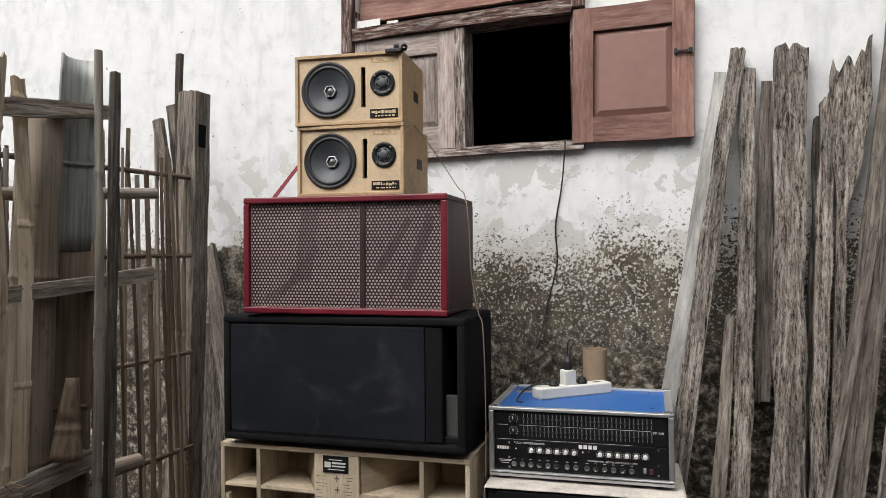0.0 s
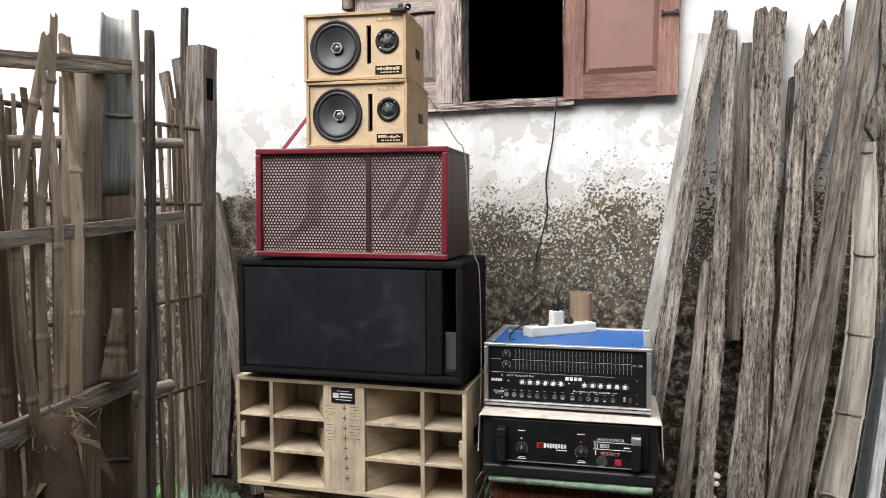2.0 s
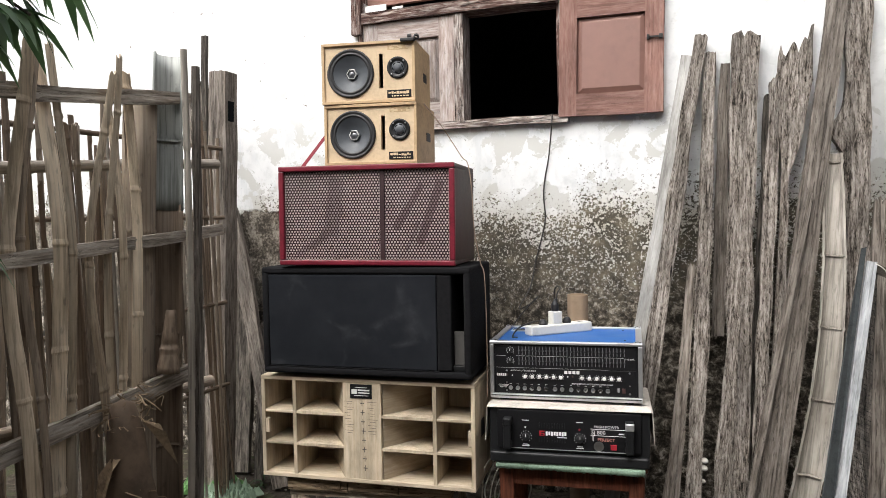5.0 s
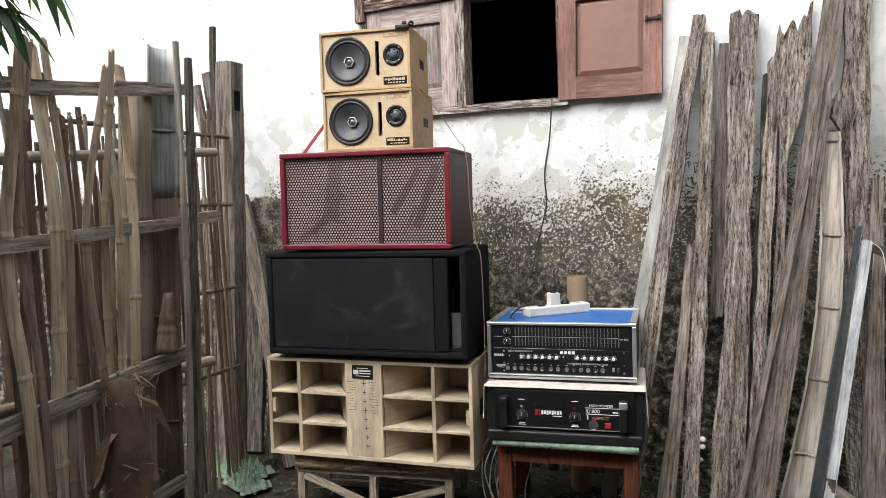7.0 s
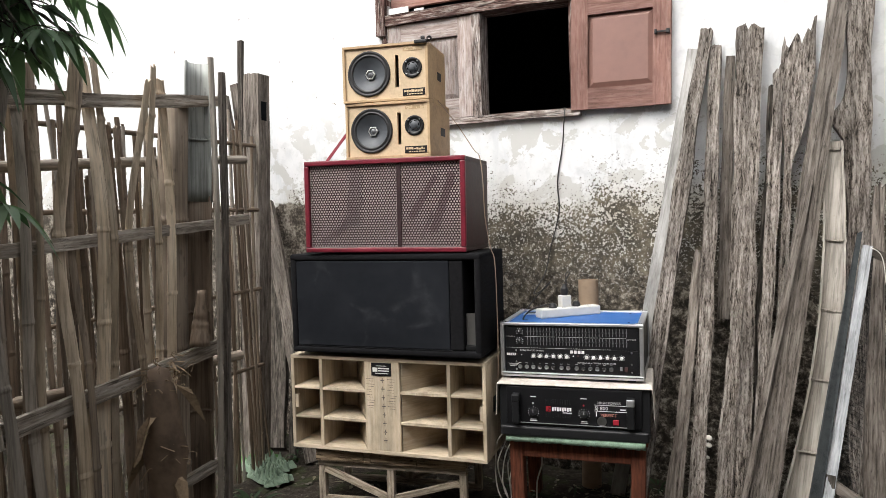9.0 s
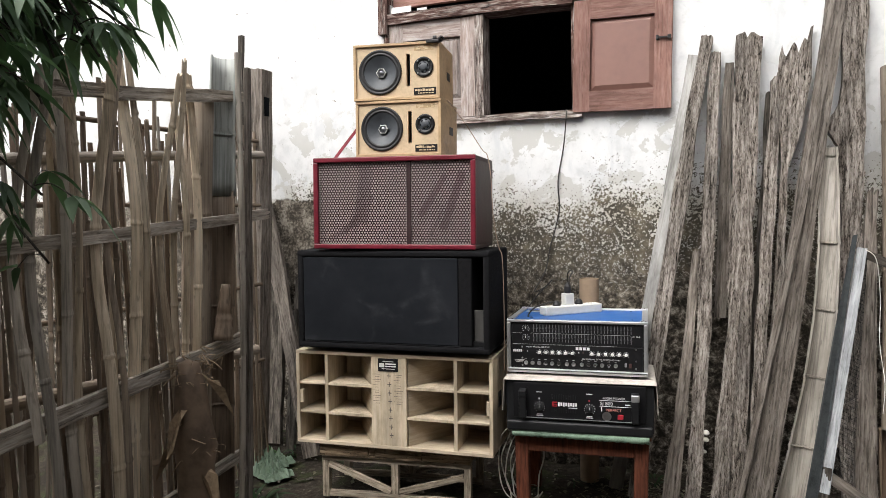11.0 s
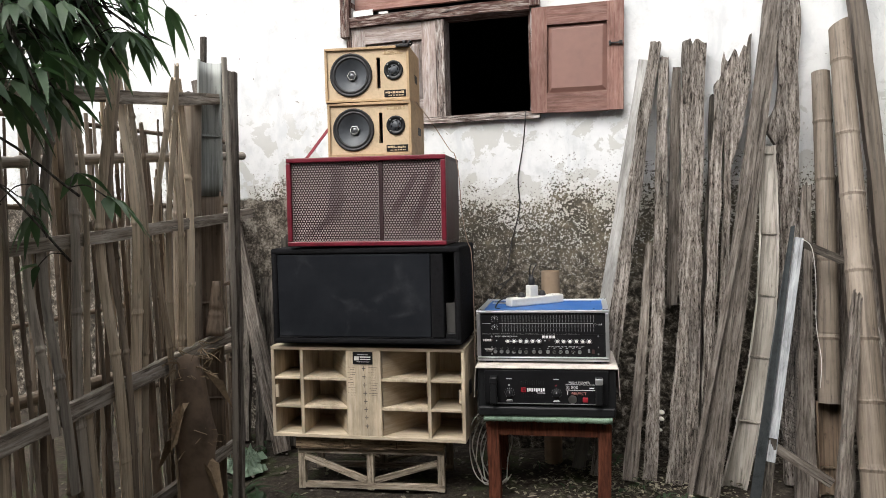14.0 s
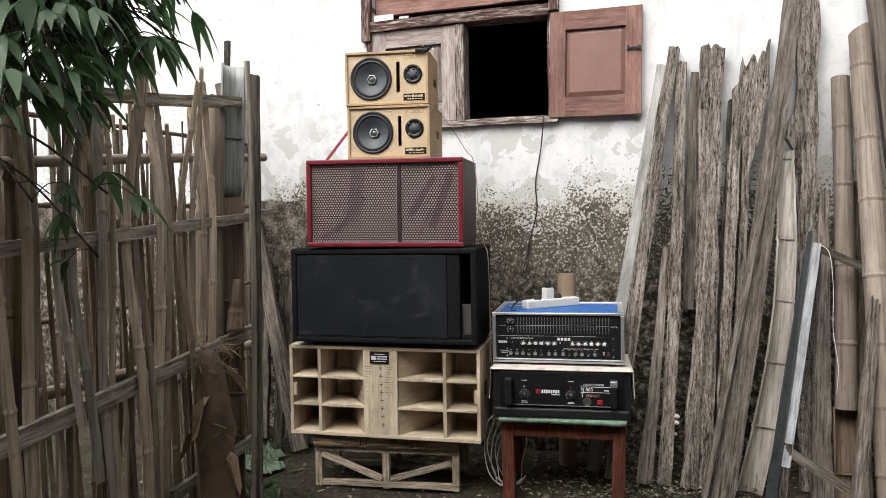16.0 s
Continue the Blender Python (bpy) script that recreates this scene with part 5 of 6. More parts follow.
board((0.380, 2.42, G), (0.462, 2.670, 1.585), 0.030, 0.038, 0.022, DARK_WOOD, 108, "narrow dark plank leaning on the wall", 0.02)
board((0.399, 2.38, G), (0.477, 2.650, 1.640), 0.055, 0.040, 0.03, ROT_WOOD, 109, "narrow rotten post with a knot", 0.05, 0.008)
# a broken log whose split shank runs down behind the post
m, length = stand_up((0.425, 2.43, G), (0.526, 2.662, 1.76))
bm = plank(length, 0.030, 0.030, 0.02, 110, 0.0, 0.004, segs=44, cols=12)
for v in bm.verts:
    f = max(0.0, (v.co.z / length - 0.72) / 0.28)
    v.co.x = v.co.x * (1 + 2.7 * min(1.0, f * 1.5)) + 0.022 * f
    if f > 0.45:
        v.co.z += (0.11 * noise.noise((v.co.x * 46, 3.0, 0.0)) + 0.9 * (v.co.x - 0.02)) * (f - 0.45) / 0.55
    v.co.y += 0.014 * noise.noise((v.co.x * 34, v.co.y * 20, v.co.z * 18)) * (0.3 + f)
solo("log", bm, ROT_WOOD, m, "gnarled rotten log, broken at the top", "log", LEANING)
board((0.388, 2.24, G), (0.693, 2.660, 1.985), 0.094, 0.066, 0.03, GREY_WOOD, 111, "long grey plank leaning at a slant", 0.01, 0.004)
board((0.320, 2.20, G), (0.572, 2.462, 1.205), 0.024, 0.022, 0.014, GREY_WOOD, 112, "narrow grey strip lying on a longer plank", 0.03, 0.002)
# a heavy beam with a knot swelling from one edge
m, length = stand_up((0.735, 2.44, G), (0.750, 2.662, 1.985))
bm = plank(length, 0.070, 0.084, 0.04, 113, 0.02, 0.008, segs=60, cols=10)
for v in bm.verts:
    swell = math.exp(-((v.co.z - 1.47) / 0.055) ** 2)
    if v.co.x < 0:
        v.co.x *= 1 + 0.9 * swell
    v.co.y -= 0.012 * swell
solo("beam", bm, ROT_WOOD, m, "heavy brown-grey beam with cracks and a knot", "beam", LEANING)
m, length = stand_up((0.498, 2.34, G), (0.648, 2.52, 1.345))
bm = cane(length, 0.050, 0.034, 115, 0.30, 0.008, 172, 180, 26)
for v in bm.verts:
    v.co.x += 0.042 * math.sin(math.pi * min(max(v.co.z / length, 0), 1))
solo("bamboo_pole", bm, BAMBOO_PALE, m, "bleached split bamboo, its hollow side out", "bamboo", LEANING)
pole((0.848, 2.37, 0.32), (0.868, 2.63, 1.640), 0.040, 0.035, POLE_TAN, 116, "grey bamboo pole leaning on the wall", 360, 0, 0.30)
pole((0.940, 2.051, G), (0.930, 2.610, 1.826), 0.052, 0.039, POLE_TAN, 118, "thick tan bamboo pole", 360, 0, 0.27, 0.02)
board((0.749, 2.283, G), (0.794, 2.52, 1.178), 0.076, 0.034, 0.03, GREY_WOOD, 114, "grey plank behind the netting", 0.04)
board((1.115, 2.34, G), (0.985, 2.665, 2.10), 0.062, 0.056, 0.05, POLE_TAN, 119, "tan-brown squared beam leaning on the wall", 0.0, 0.004)
board((0.806, 1.998, G), (0.913, 2.25, 0.765), 0.050, 0.029, 0.03, GREY_WOOD, 120, "barked grey stick leaning on bamboo", 0.04, 0.010)
board((0.920, 2.40, G), (0.948, 2.615, 1.212), 0.054, 0.053, 0.03, GREY_WOOD, 121, "grey-brown plank behind bamboo", 0.02)
board((1.03, 2.34, G), (1.06, 2.60, 1.25), 0.060, 0.051, 0.03, GREY_WOOD, 122, "grey-brown plank behind bamboo", 0.03)
board((1.14, 2.20, G), (1.20, 2.655, 1.60), 0.064, 0.060, 0.03, GREY_WOOD, 124, "grey plank at the end of the row", 0.03)
pole((0.852, 2.33, G), (0.850, 2.372, 0.325), 0.050, 0.05, BAMBOO_DARK, 117, "split foot of a grey bamboo pole", 200, 180, 0.3)
pole((1.00, 2.11, 0.03), (1.12, 2.02, 0.05), 0.022, 0.02, BAMBOO_GREY, 125, "cut end of a thin bamboo lying across")

# pale bracket fungus on a plank's edge
for x, z, r in ((0.222, 0.236, 0.011), (0.221, 0.208, 0.010), (0.217, 0.160, 0.007)):
    bm = lathe([(0.0, 0.0), (r * 0.7, 0.001), (r, 0.005), (r * 0.8, 0.009), (0, 0.010)], 14)
    for v in bm.verts:
        v.co.x *= 1.25
        v.co.z += 0.004 * noise.noise(v.co * 90)
    solo("bracket_fungus", bm, FUNGUS, pose(x, 2.408, z, 40, 8, 0), "small pale bracket fungus on a plank's edge", "fungus", "bracket fungi", smooth=True)

# window screen frame with netting, leaning in front of the bamboo
sc = thing("screen_frame", Matrix(), "broken insect-screen frame with black netting", "screen frame", LEANING)
A0, A1, B0, B1 = Vector((0.600, 2.090, 0.20)), Vector((0.735, 2.335, 0.968)), Vector((0.800, 2.100, 0.10)), Vector((0.935, 2.345, 0.857))
m, length = stand_up(A0 - (A1 - A0) * 0.04, A1)
part("stile", plank(length, 0.030, 0.030, 0.02, 130, 0, 0.001), BRIGHT_WOOD, sc, "whitened screen stile", m)
m, length = stand_up(A0 - (A1 - A0) * 0.30 + Vector((0.004, 0.014, 0)), A0 + Vector((0.004, 0.014, 0.05)))
part("stile", plank(length, 0.036, 0.034, 0.02, 133, 0, 0.002), DARK_WOOD, sc, "dark foot of the stile", m)
m, length = stand_up(A1 + Vector((0.01, 0.012, -0.02)), B1)
part("rail", plank(length, 0.03, 0.03, 0.02, 131, 0, 0.001), DARK_WOOD, sc, "", m)
m, length = stand_up(A0 + Vector((0.01, 0.012, 0.02)), B0)
part("rail", plank(length, 0.034, 0.034, 0.02, 132, 0, 0.001), GREY_WOOD, sc, "", m)
bm = bmesh.new()
nn = 130
for k in range(nn + 1):
    f = k / nn
    for p, q in ((A0.lerp(A1, f), A0.lerp(A1, f).lerp(B0.lerp(B1, f), 0.10 + 0.30 * (1 - f))), (A0.lerp(B0, f * 0.40), A1.lerp(B1, f * 0.10))):
        if k % 2 or (k % 6 and p.z < 0.25):
            continue
        d = Vector((0, 0.008, 0))
        s = (q - p).normalized().cross(Vector((0, -1, 0.3))).normalized() * 0.00045
        vs = [bm.verts.new(p + d - s), bm.verts.new(p + d + s), bm.verts.new(q + d + s), bm.verts.new(q + d - s)]
        bm.faces.new(vs)
part("netting", bm, MESH_NET, sc, "black netting")
bm = bmesh.new()
FOOT = A0 - (A1 - A0) * 0.30
bm.faces.new([bm.verts.new(p) for p in (A1 + Vector((-0.014, 0.0, 0.05)), A1 + Vector((-0.030, -0.004, 0.045)), A1.lerp(FOOT, 0.4) + Vector((-0.052, -0.03, 0)), FOOT + Vector((-0.060, -0.05, 0.005)), FOOT + Vector((-0.018, -0.025, 0.0)))])
r_ = bmesh.ops.extrude_face_region(bm, geom=list(bm.faces))
for v in [g for g in r_["geom"] if isinstance(g, bmesh.types.BMVert)]:
    v.co.y += 0.003
part("torn_netting", bm, NET_GREY, sc, "folded strip of black netting")
cord("wire", [(0.742, 2.31, 0.965), (0.775, 2.31, 0.93), (0.785, 2.29, 0.80), (0.778, 2.25, 0.65), (0.79, 2.22, 0.52), (0.782, 2.20, 0.42)], 0.0013, CORD_WHITE, "thin pale wire hanging from the screen frame", "wire")

# ---- boards between the stack and the corner post ----
m, length = stand_up((-1.80, 2.25, G), (-1.705, 2.25, 1.78))
post = thing("post", m, "heavy weathered timber post with a mortise near its top", "post")
part("shaft", plank(length, 0.112, 0.084, 0.080, 140, 0.008, 0.003), GREY_WOOD, post)
# no hole is cut: a flat black piece gives the mortise its darkness
part("mortise", box(0.038, 0.0475, -0.022, 0.014, length - 0.21, length - 0.125), MESH_NET, post, "black patch painted as the mortise's shade")
board((-1.54, 2.35, G), (-1.98, 2.655, 1.20), 0.080, 0.076, 0.025, GREY_WOOD, 141, "grey plank leaning behind the stack", 0.03)
board((-1.66, 2.36, G), (-1.79, 2.62, 0.62), 0.048, 0.047, 0.02, DARK_WOOD, 142, "short dark board in the corner, deepening its shade", 0.02)
board((-1.55, 2.45, G), (-1.62, 2.66, 1.0), 0.104, 0.093, 0.025, DARK_WOOD, 143, "dark board in the corner, deepening its shade", 0.02)
# the next two boards are added to stand for the corner's deep shadow
board((-1.86, 2.46, G), (-1.93, 2.66, 0.86), 0.15, 0.14, 0.025, DARK_WOOD, 147, "broad dark board added to fill the shaded corner", 0.02)
board((-1.70, 2.50, G), (-1.75, 2.67, 0.78), 0.12, 0.12, 0.02, DARK_WOOD, 148, "dark board in the corner, deepening its shade", 0.02)
m, length = stand_up((-1.995, 2.42, G), (-1.935, 2.43, 2.0))
solo("stake", plank(length, 0.03, 0.024, 0.02, 144, 0, 0.003), DARK_WOOD, m, "thin tall dark stake in the fence", "stake")
board((-1.86, 2.40, 0.9), (-2.045, 2.42, 1.733), 0.044, 0.047, 0.02, GREY_WOOD, 145, "slanting board behind the fence", 0.0)
board((-1.90, 2.47, 1.0), (-2.017, 2.47, 1.80), 0.044, 0.047, 0.02, GREY_WOOD, 146, "slanting board behind the fence", 0.0)

# ---- bamboo gate (front) and bamboo fence (behind) ----
gate = thing("bamboo_gate", Matrix(), "gate panel of split bamboo slats on timber rails", "gate")
FX = -1.03


def slat(parent, x, yt, zt, yb, w, mat, seed):
    m, length = stand_up((x, yb, G), (x + 0.012 * math.sin(seed), yt, zt), (1, 0, 0))
    r = w / 2 / math.sin(radians(40))
    return part("slat", cane(length, r, r * 0.93, seed, 0.27, 0.006, 80.0, 0.0, 16), mat, parent, "", m)


def glide(points, steps=7):
    """Points along a smooth line through the given ones."""
    pts = [Vector(p) for p in points]
    for q in range(2):
        pts = [pts[0]] + [(a + 2 * b + c) / 4 for a, b, c in zip(pts, pts[1:], pts[2:])] + [pts[-1]]
    fine = []
    for i in range(len(pts) - 1):
        p0, p1, p2, p3 = pts[max(i - 1, 0)], pts[i], pts[i + 1], pts[min(i + 2, len(pts) - 1)]
        for q in range(steps):
            t = q / steps
            fine.append(0.5 * (2 * p1 + (p2 - p0) * t + (2 * p0 - 5 * p1 + 4 * p2 - p3) * t * t + (3 * p1 - p0 - 3 * p2 + p3) * t ** 3))
    fine.append(pts[-1])
    return fine


def woven(points, w, mat, seed, taper=0.85, arc=75.0, wall=0.005, label="", gap=0.27):
    """A split bamboo slat that winds before and behind the rails: y, z and side (1 before, -1 behind) down its length."""
    r_ = random.Random(seed)
    line = glide([(FX + 0.024 * side, y, z) for y, z, side in points])
    foot = line[-1].copy()
    run = [0.0]
    for a, b in zip(line, line[1:]):
        run.append(run[-1] + (b - a).length)
    total = run[-1]
    knots, q = [], r_.uniform(0.03, gap)
    while q < total - 0.02:
        knots.append(q)
        q += gap * r_.uniform(0.8, 1.2)
    stops = sorted({0.0, total, *run, *(k + e for k in knots for e in (-0.010, -0.003, 0.002, 0.008, 0.022) if 0 < k + e < total)})
    bm, n, shells = bmesh.new(), 6, []
    for inner in (0, 1):
        rows = []
        for d in stops:
            k = max(i for i in range(len(run)) if run[i] <= d + 1e-9)
            k = min(k, len(run) - 2)
            f = (d - run[k]) / max(run[k + 1] - run[k], 1e-6)
            c = line[k].lerp(line[k + 1], f) - foot
            down = (line[min(k + 2, len(line) - 1)] - line[max(k - 1, 0)]).normalized()
            across = down.cross(Vector((1, 0, 0))).normalized()
            out = across.cross(down)
            width = w * (taper + (1 - taper) * d / total) * (1 + 0.06 * noise.noise((d * 9, seed * 3.3, 0)))
            near = min((abs(d - q) for q in knots), default=1.0)
            width *= 1 + 0.10 * max(0, 1 - near / 0.008)
            r = width / 2 / math.sin(radians(arc / 2))
            lift = 0.0028 * max(0, 1 - near / 0.007)
            row = []
            for q in range(n):
                a = radians(-arc / 2 + arc * q / (n - 1))
                rr = r - (wall if inner else -lift)
                row.append(bm.verts.new(c + across * (rr * math.sin(a)) + out * (rr * math.cos(a) - r + wall)))
            rows.append(row)
        shells.append(rows)
    o, i_ = shells
    ragged = [r_.uniform(-0.006, 0.006) for q in range(n)]
    for rows in shells:
        for q in range(n):
            rows[0][q].co.z += ragged[q]
    for a in range(len(stops) - 1):
        for q in range(n - 1):
            bm.faces.new((o[a][q], o[a][q + 1], o[a + 1][q + 1], o[a + 1][q]))
            bm.faces.new((i_[a][q], i_[a + 1][q], i_[a + 1][q + 1], i_[a][q + 1]))
        for q in (0, n - 1):
            bm.faces.new((o[a][q], o[a + 1][q], i_[a + 1][q], i_[a][q]))
    for a in (0, len(stops) - 1):
        for q in range(n - 1):
            bm.faces.new((o[a][q], o[a][q + 1], i_[a][q + 1], i_[a][q]))
    return part("slat", bm, mat, gate, label, Matrix.Translation(foot))


# pairs of slats, from the gate's end by the house towards the yard
woven([(1.016, 1.495, -1), (1.012, 1.33, -0.6), (1.010, 1.10, 1), (1.001, 0.95, 0.4), (0.990, 0.72, -1), (0.985, G, -1)], 0.036, BAMBOO, 200)
woven([(0.983, 0.75, -1), (0.990, 0.62, 0), (1.000, 0.39, 1), (1.012, G, 0.5)], 0.028, BAMBOO, 201)
woven([(0.955, 0.75, -1), (0.963, 0.62, 0), (0.984, 0.39, 1), (1.000, G, 0.5)], 0.020, BAMBOO_TAN, 202)
woven([(0.957, 1.42, -1), (0.955, 1.25, 0), (0.957, 1.10, 1.2), (0.953, 0.93, 0.4), (0.950, 0.72, -1), (0.955, 0.20, -1)], 0.026, BAMBOO, 203)
woven([(0.949, 1.512, 1), (0.943, 1.42, 1.4), (0.932, 1.25, 0.3), (0.929, 1.10, -1), (0.928, 0.95, -0.5), (0.936, 0.74, -1), (0.95, 0.3, -1)], 0.030, BAMBOO, 204, 0.6)
woven([(0.926, 1.471, 1.2), (0.912, 1.40, 1.3), (0.888, 1.23, 0.3), (0.865, 1.09, -1), (0.868, 0.99, -0.5), (0.880, 0.78, 0.9), (0.890, 0.70, 1.2), (0.90, 0.35, 0.6)], 0.027, BAMBOO, 205, 0.75)
woven([(0.866, 1.36, -2.4), (0.884, 1.05, -2.2), (0.902, 0.60, -2.4), (0.90, G, -2.4)], 0.036, BAMBOO_DARK, 206)
woven([(0.812, 1.516, -1.2), (0.815, 1.38, -0.9), (0.819, 1.20, 0.2), (0.817, 1.10, 1), (0.815, 0.95, 0.4), (0.811, 0.72, -1), (0.812, 0.3, -1)], 0.024, BAMBOO, 207)
woven([(0.778, 1.495, -1), (0.783, 1.38, -0.9), (0.787, 1.22, 0.3), (0.790, 1.10, 1.1), (0.787, 0.95, 0.4), (0.780, 0.72, -1), (0.776, 0.3, -1), (0.775, G, -1)], 0.044, BAMBOO, 208, 0.8)
woven([(0.737, 1.492, 1), (0.728, 1.40, 1), (0.710, 1.22, 0.2), (0.697, 1.09, -1), (0.715, 0.98, -0.3), (0.725, 0.82, 0.8), (0.726, 0.71, 1), (0.728, 0.40, 0.8), (0.730, G, 0.4)], 0.021, BAMBOO_TAN, 209, 0.9)
woven([(0.718, 1.500, 1.3), (0.709, 1.40, 1.3), (0.690, 1.22, 0.4), (0.673, 1.085, -1), (0.673, 0.97, -0.2), (0.683, 0.83, 0.9), (0.693, 0.71, 1.2), (0.701, 0.45, 1), (0.708, G, 0.6)], 0.035, BAMBOO, 210, 0.85)
woven([(0.664, 1.475, -2.6), (0.652, 1.00, -2.4), (0.640, 0.55, -2.6), (0.63, G, -2.6)], 0.058, BAMBOO_TAN, 211, 0.95, 110)
woven([(0.640, 1.40, -1), (0.626, 1.27, 0.2), (0.620, 1.08, 1), (0.617, 0.92, 0.4), (0.616, 0.71, -1), (0.627, 0.60, -0.8), (0.645, 0.40, 0), (0.66, 0.10, 0.4)], 0.021, BAMBOO, 212)
woven([(0.604, 1.43, -1), (0.590, 1.27, 0.2), (0.586, 1.08, 1.1), (0.588, 0.92, 0.4), (0.590, 0.70, -1), (0.600, 0.57, -0.6), (0.628, 0.40, 0), (0.645, 0.06, 0.4)], 0.030, BAMBOO_GREY, 213)
woven([(0.556, 1.43, 1), (0.545, 1.36, 1), (0.526, 1.22, 0.3), (0.506, 1.08, -1), (0.506, 0.95, -0.2), (0.520, 0.79, 0.8), (0.529, 0.69, 1.1), (0.540, 0.52, 1)], 0.028, BAMBOO_GREY, 214)
woven([(0.530, 1.42, 1.2), (0.517, 1.36, 1.2), (0.492, 1.21, 0.3), (0.466, 1.08, -1), (0.465, 0.97, -0.2), (0.480, 0.83, 0.9), (0.493, 0.66, 1.2)], 0.026, BAMBOO_GREY, 215)
woven([(0.465, 1.43, -3.0), (0.446, 1.0, -2.6), (0.430, 0.70, -2.6), (0.408, 0.45, -2.6), (0.39, G, -2.6)], 0.062, BAMBOO_DARK, 216, 0.95, 130, label="broad brown split bamboo")
woven([(0.420, 1.42, -1), (0.418, 1.22, 0), (0.416, 1.06, 1), (0.408, 0.90, 0.2), (0.400, 0.68, -1), (0.41, 0.3, -1)], 0.018, BAMBOO_TAN, 217)
woven([(0.392, 1.42, -1), (0.395, 1.22, 0), (0.396, 1.06, 1.1), (0.386, 0.87, 0.4), (0.384, 0.67, -1), (0.40, 0.40, -0.5), (0.43, G, 0)], 0.033, BAMBOO, 218)
woven([(0.34, 1.40, 1), (0.33, 1.20, 0), (0.325, 1.06, -1), (0.335, 0.86, 0), (0.345, 0.65, 1), (0.36, G, 1)], 0.030, BAMBOO, 219)
woven([(0.30, 1.41, -1), (0.295, 1.20, 0), (0.29, 1.06, 1), (0.28, 0.86, 0), (0.275, 0.65, -1), (0.27, G, -1)], 0.034, BAMBOO_TAN, 220)
woven([(0.22, 1.42, 1), (0.225, 1.20, 0), (0.23, 1.06, -1), (0.225, 0.86, 0), (0.22, 0.65, 1), (0.21, G, 1)], 0.034, BAMBOO, 221)
woven([(0.14, 1.42, -1), (0.14, 1.06, 1), (0.15, 0.65, -1), (0.15, G, -1)], 0.036, BAMBOO, 222)
woven([(0.06, 1.42, 1), (0.07, 1.06, -1), (0.07, 0.65, 1), (0.06, G, 1)], 0.036, BAMBOO_TAN, 223)
# thinner slats and splints between, behind the rails
rng = random.Random(77)
for k in range(30):
    y0 = 0.08 + 0.034 * k + rng.uniform(-0.02, 0.02)
    zt = rng.uniform(1.05, 1.44)
    woven([(y0 + rng.uniform(-0.04, 0.04), zt, -1.6 - 0.5 * (k % 3)), (y0, 0.7, -1.6 - 0.5 * (k % 3)), (y0 + rng.uniform(-0.05, 0.05), G, -1.8)], rng.uniform(0.014, 0.026), (BAMBOO_TAN, BAMBOO_DARK, BAMBOO)[k % 3], 500 + k)
# the broad split culm and two thin uprights at the gate's end
m, length = stand_up((FX - 0.012, 1.080, G), (FX - 0.006, 1.124, 1.20), (1, -0.45, 0))
part("culm_half", cane(length, 0.046, 0.042, 270, 0.34, 0.006, 165, 180, 26), BAMBOO_DARK, gate, "broad split bamboo, dark hollow side out", m, True)
m, length = stand_up((FX - 0.004, 1.124, 1.17), (FX + 0.004, 1.138, 1.56), (1, -0.45, 0))
part("culm_half", cane(length, 0.041, 0.039, 279, 0.36, 0.006, 165, 180, 26), BAMBOO_BLUE, gate, "pale blue-grey split bamboo, hollow side out", m, True)
m, length = stand_up((FX - 0.060, 1.035, G), (FX - 0.050, 1.084, 1.44), (1, -0.3, 0))
part("culm_half", cane(length, 0.046, 0.043, 274, 0.40, 0.006, 170, 0, 24), BAMBOO_TAN, gate, "broad brown split bamboo", m, True)
# a dark sheath, flared at its foot, and the stubs of the fence's rails past the gate's end
bm = cane(0.155, 0.032, 0.013, 281, 0.5, 0.004, 150, 0, 26)
part("sheath", bm, BAMBOO_DARK, gate, "dark dry culm sheath, flared at its foot", stand_up((FX + 0.012, 1.078, 0.770), (FX + 0.016, 1.094, 0.925), (1, -0.45, 0))[0], True)
m, length = stand_up((FX + 0.048, 1.068, G), (FX + 0.048, 1.134, 1.565), (1, 0, 0))
part("upright", cane(length, 0.009, 0.008, 271, 0.3, 0.004), BAMBOO_GREY, gate, "", m)
m, length = stand_up((FX + 0.052, 1.105, G), (FX + 0.052, 1.172, 1.53), (1, 0, 0))
part("upright", plank(length, 0.017, 0.016, 0.014, 272, 0, 0.002), GREY_WOOD, gate, "", m)
for za, zb_, ya, yb_, wd in ((1.33, 1.404, 0.0, 0.76, 0.036), (1.400, 1.462, 0.745, 1.225, 0.033), (1.035, 1.118, 0.0, 1.325, 0.032), (0.632, 0.756, 0.0, 1.20, 0.044), (0.385, 0.420, 0.8, 1.20, 0.032)):
    m, length = stand_up((FX, ya, za), (FX, yb_, zb_), (1, 0, 0))
    part("rail", plank(length, wd, wd * 0.9, 0.016, int(za * 100), 0.02, 0.002), RAIL_WOOD, gate, "weathered timber rail", m)
for a, b, r in (((-1.11, 0.10, 1.195), (-1.11, 1.415, 1.308), 0.0135), ((-1.125, 0.2, 0.73), (-1.10, 1.345, 0.688), 0.0155)):
    m, length = stand_up(a, b, (1, 0, 0))
    part("cross_pole", cane(length, r, r, int(r * 1e4), 0.25, 0.006, 360, 0, 14), BAMBOO_GREY if a[2] > 1 else BAMBOO_TAN, gate, "round bamboo cross pole with sawn end", m)

fence = thing("bamboo_fence", Matrix(), "older fence of thin bamboo slats", "fence")
BX = -1.72
k = 0
y = 2.22
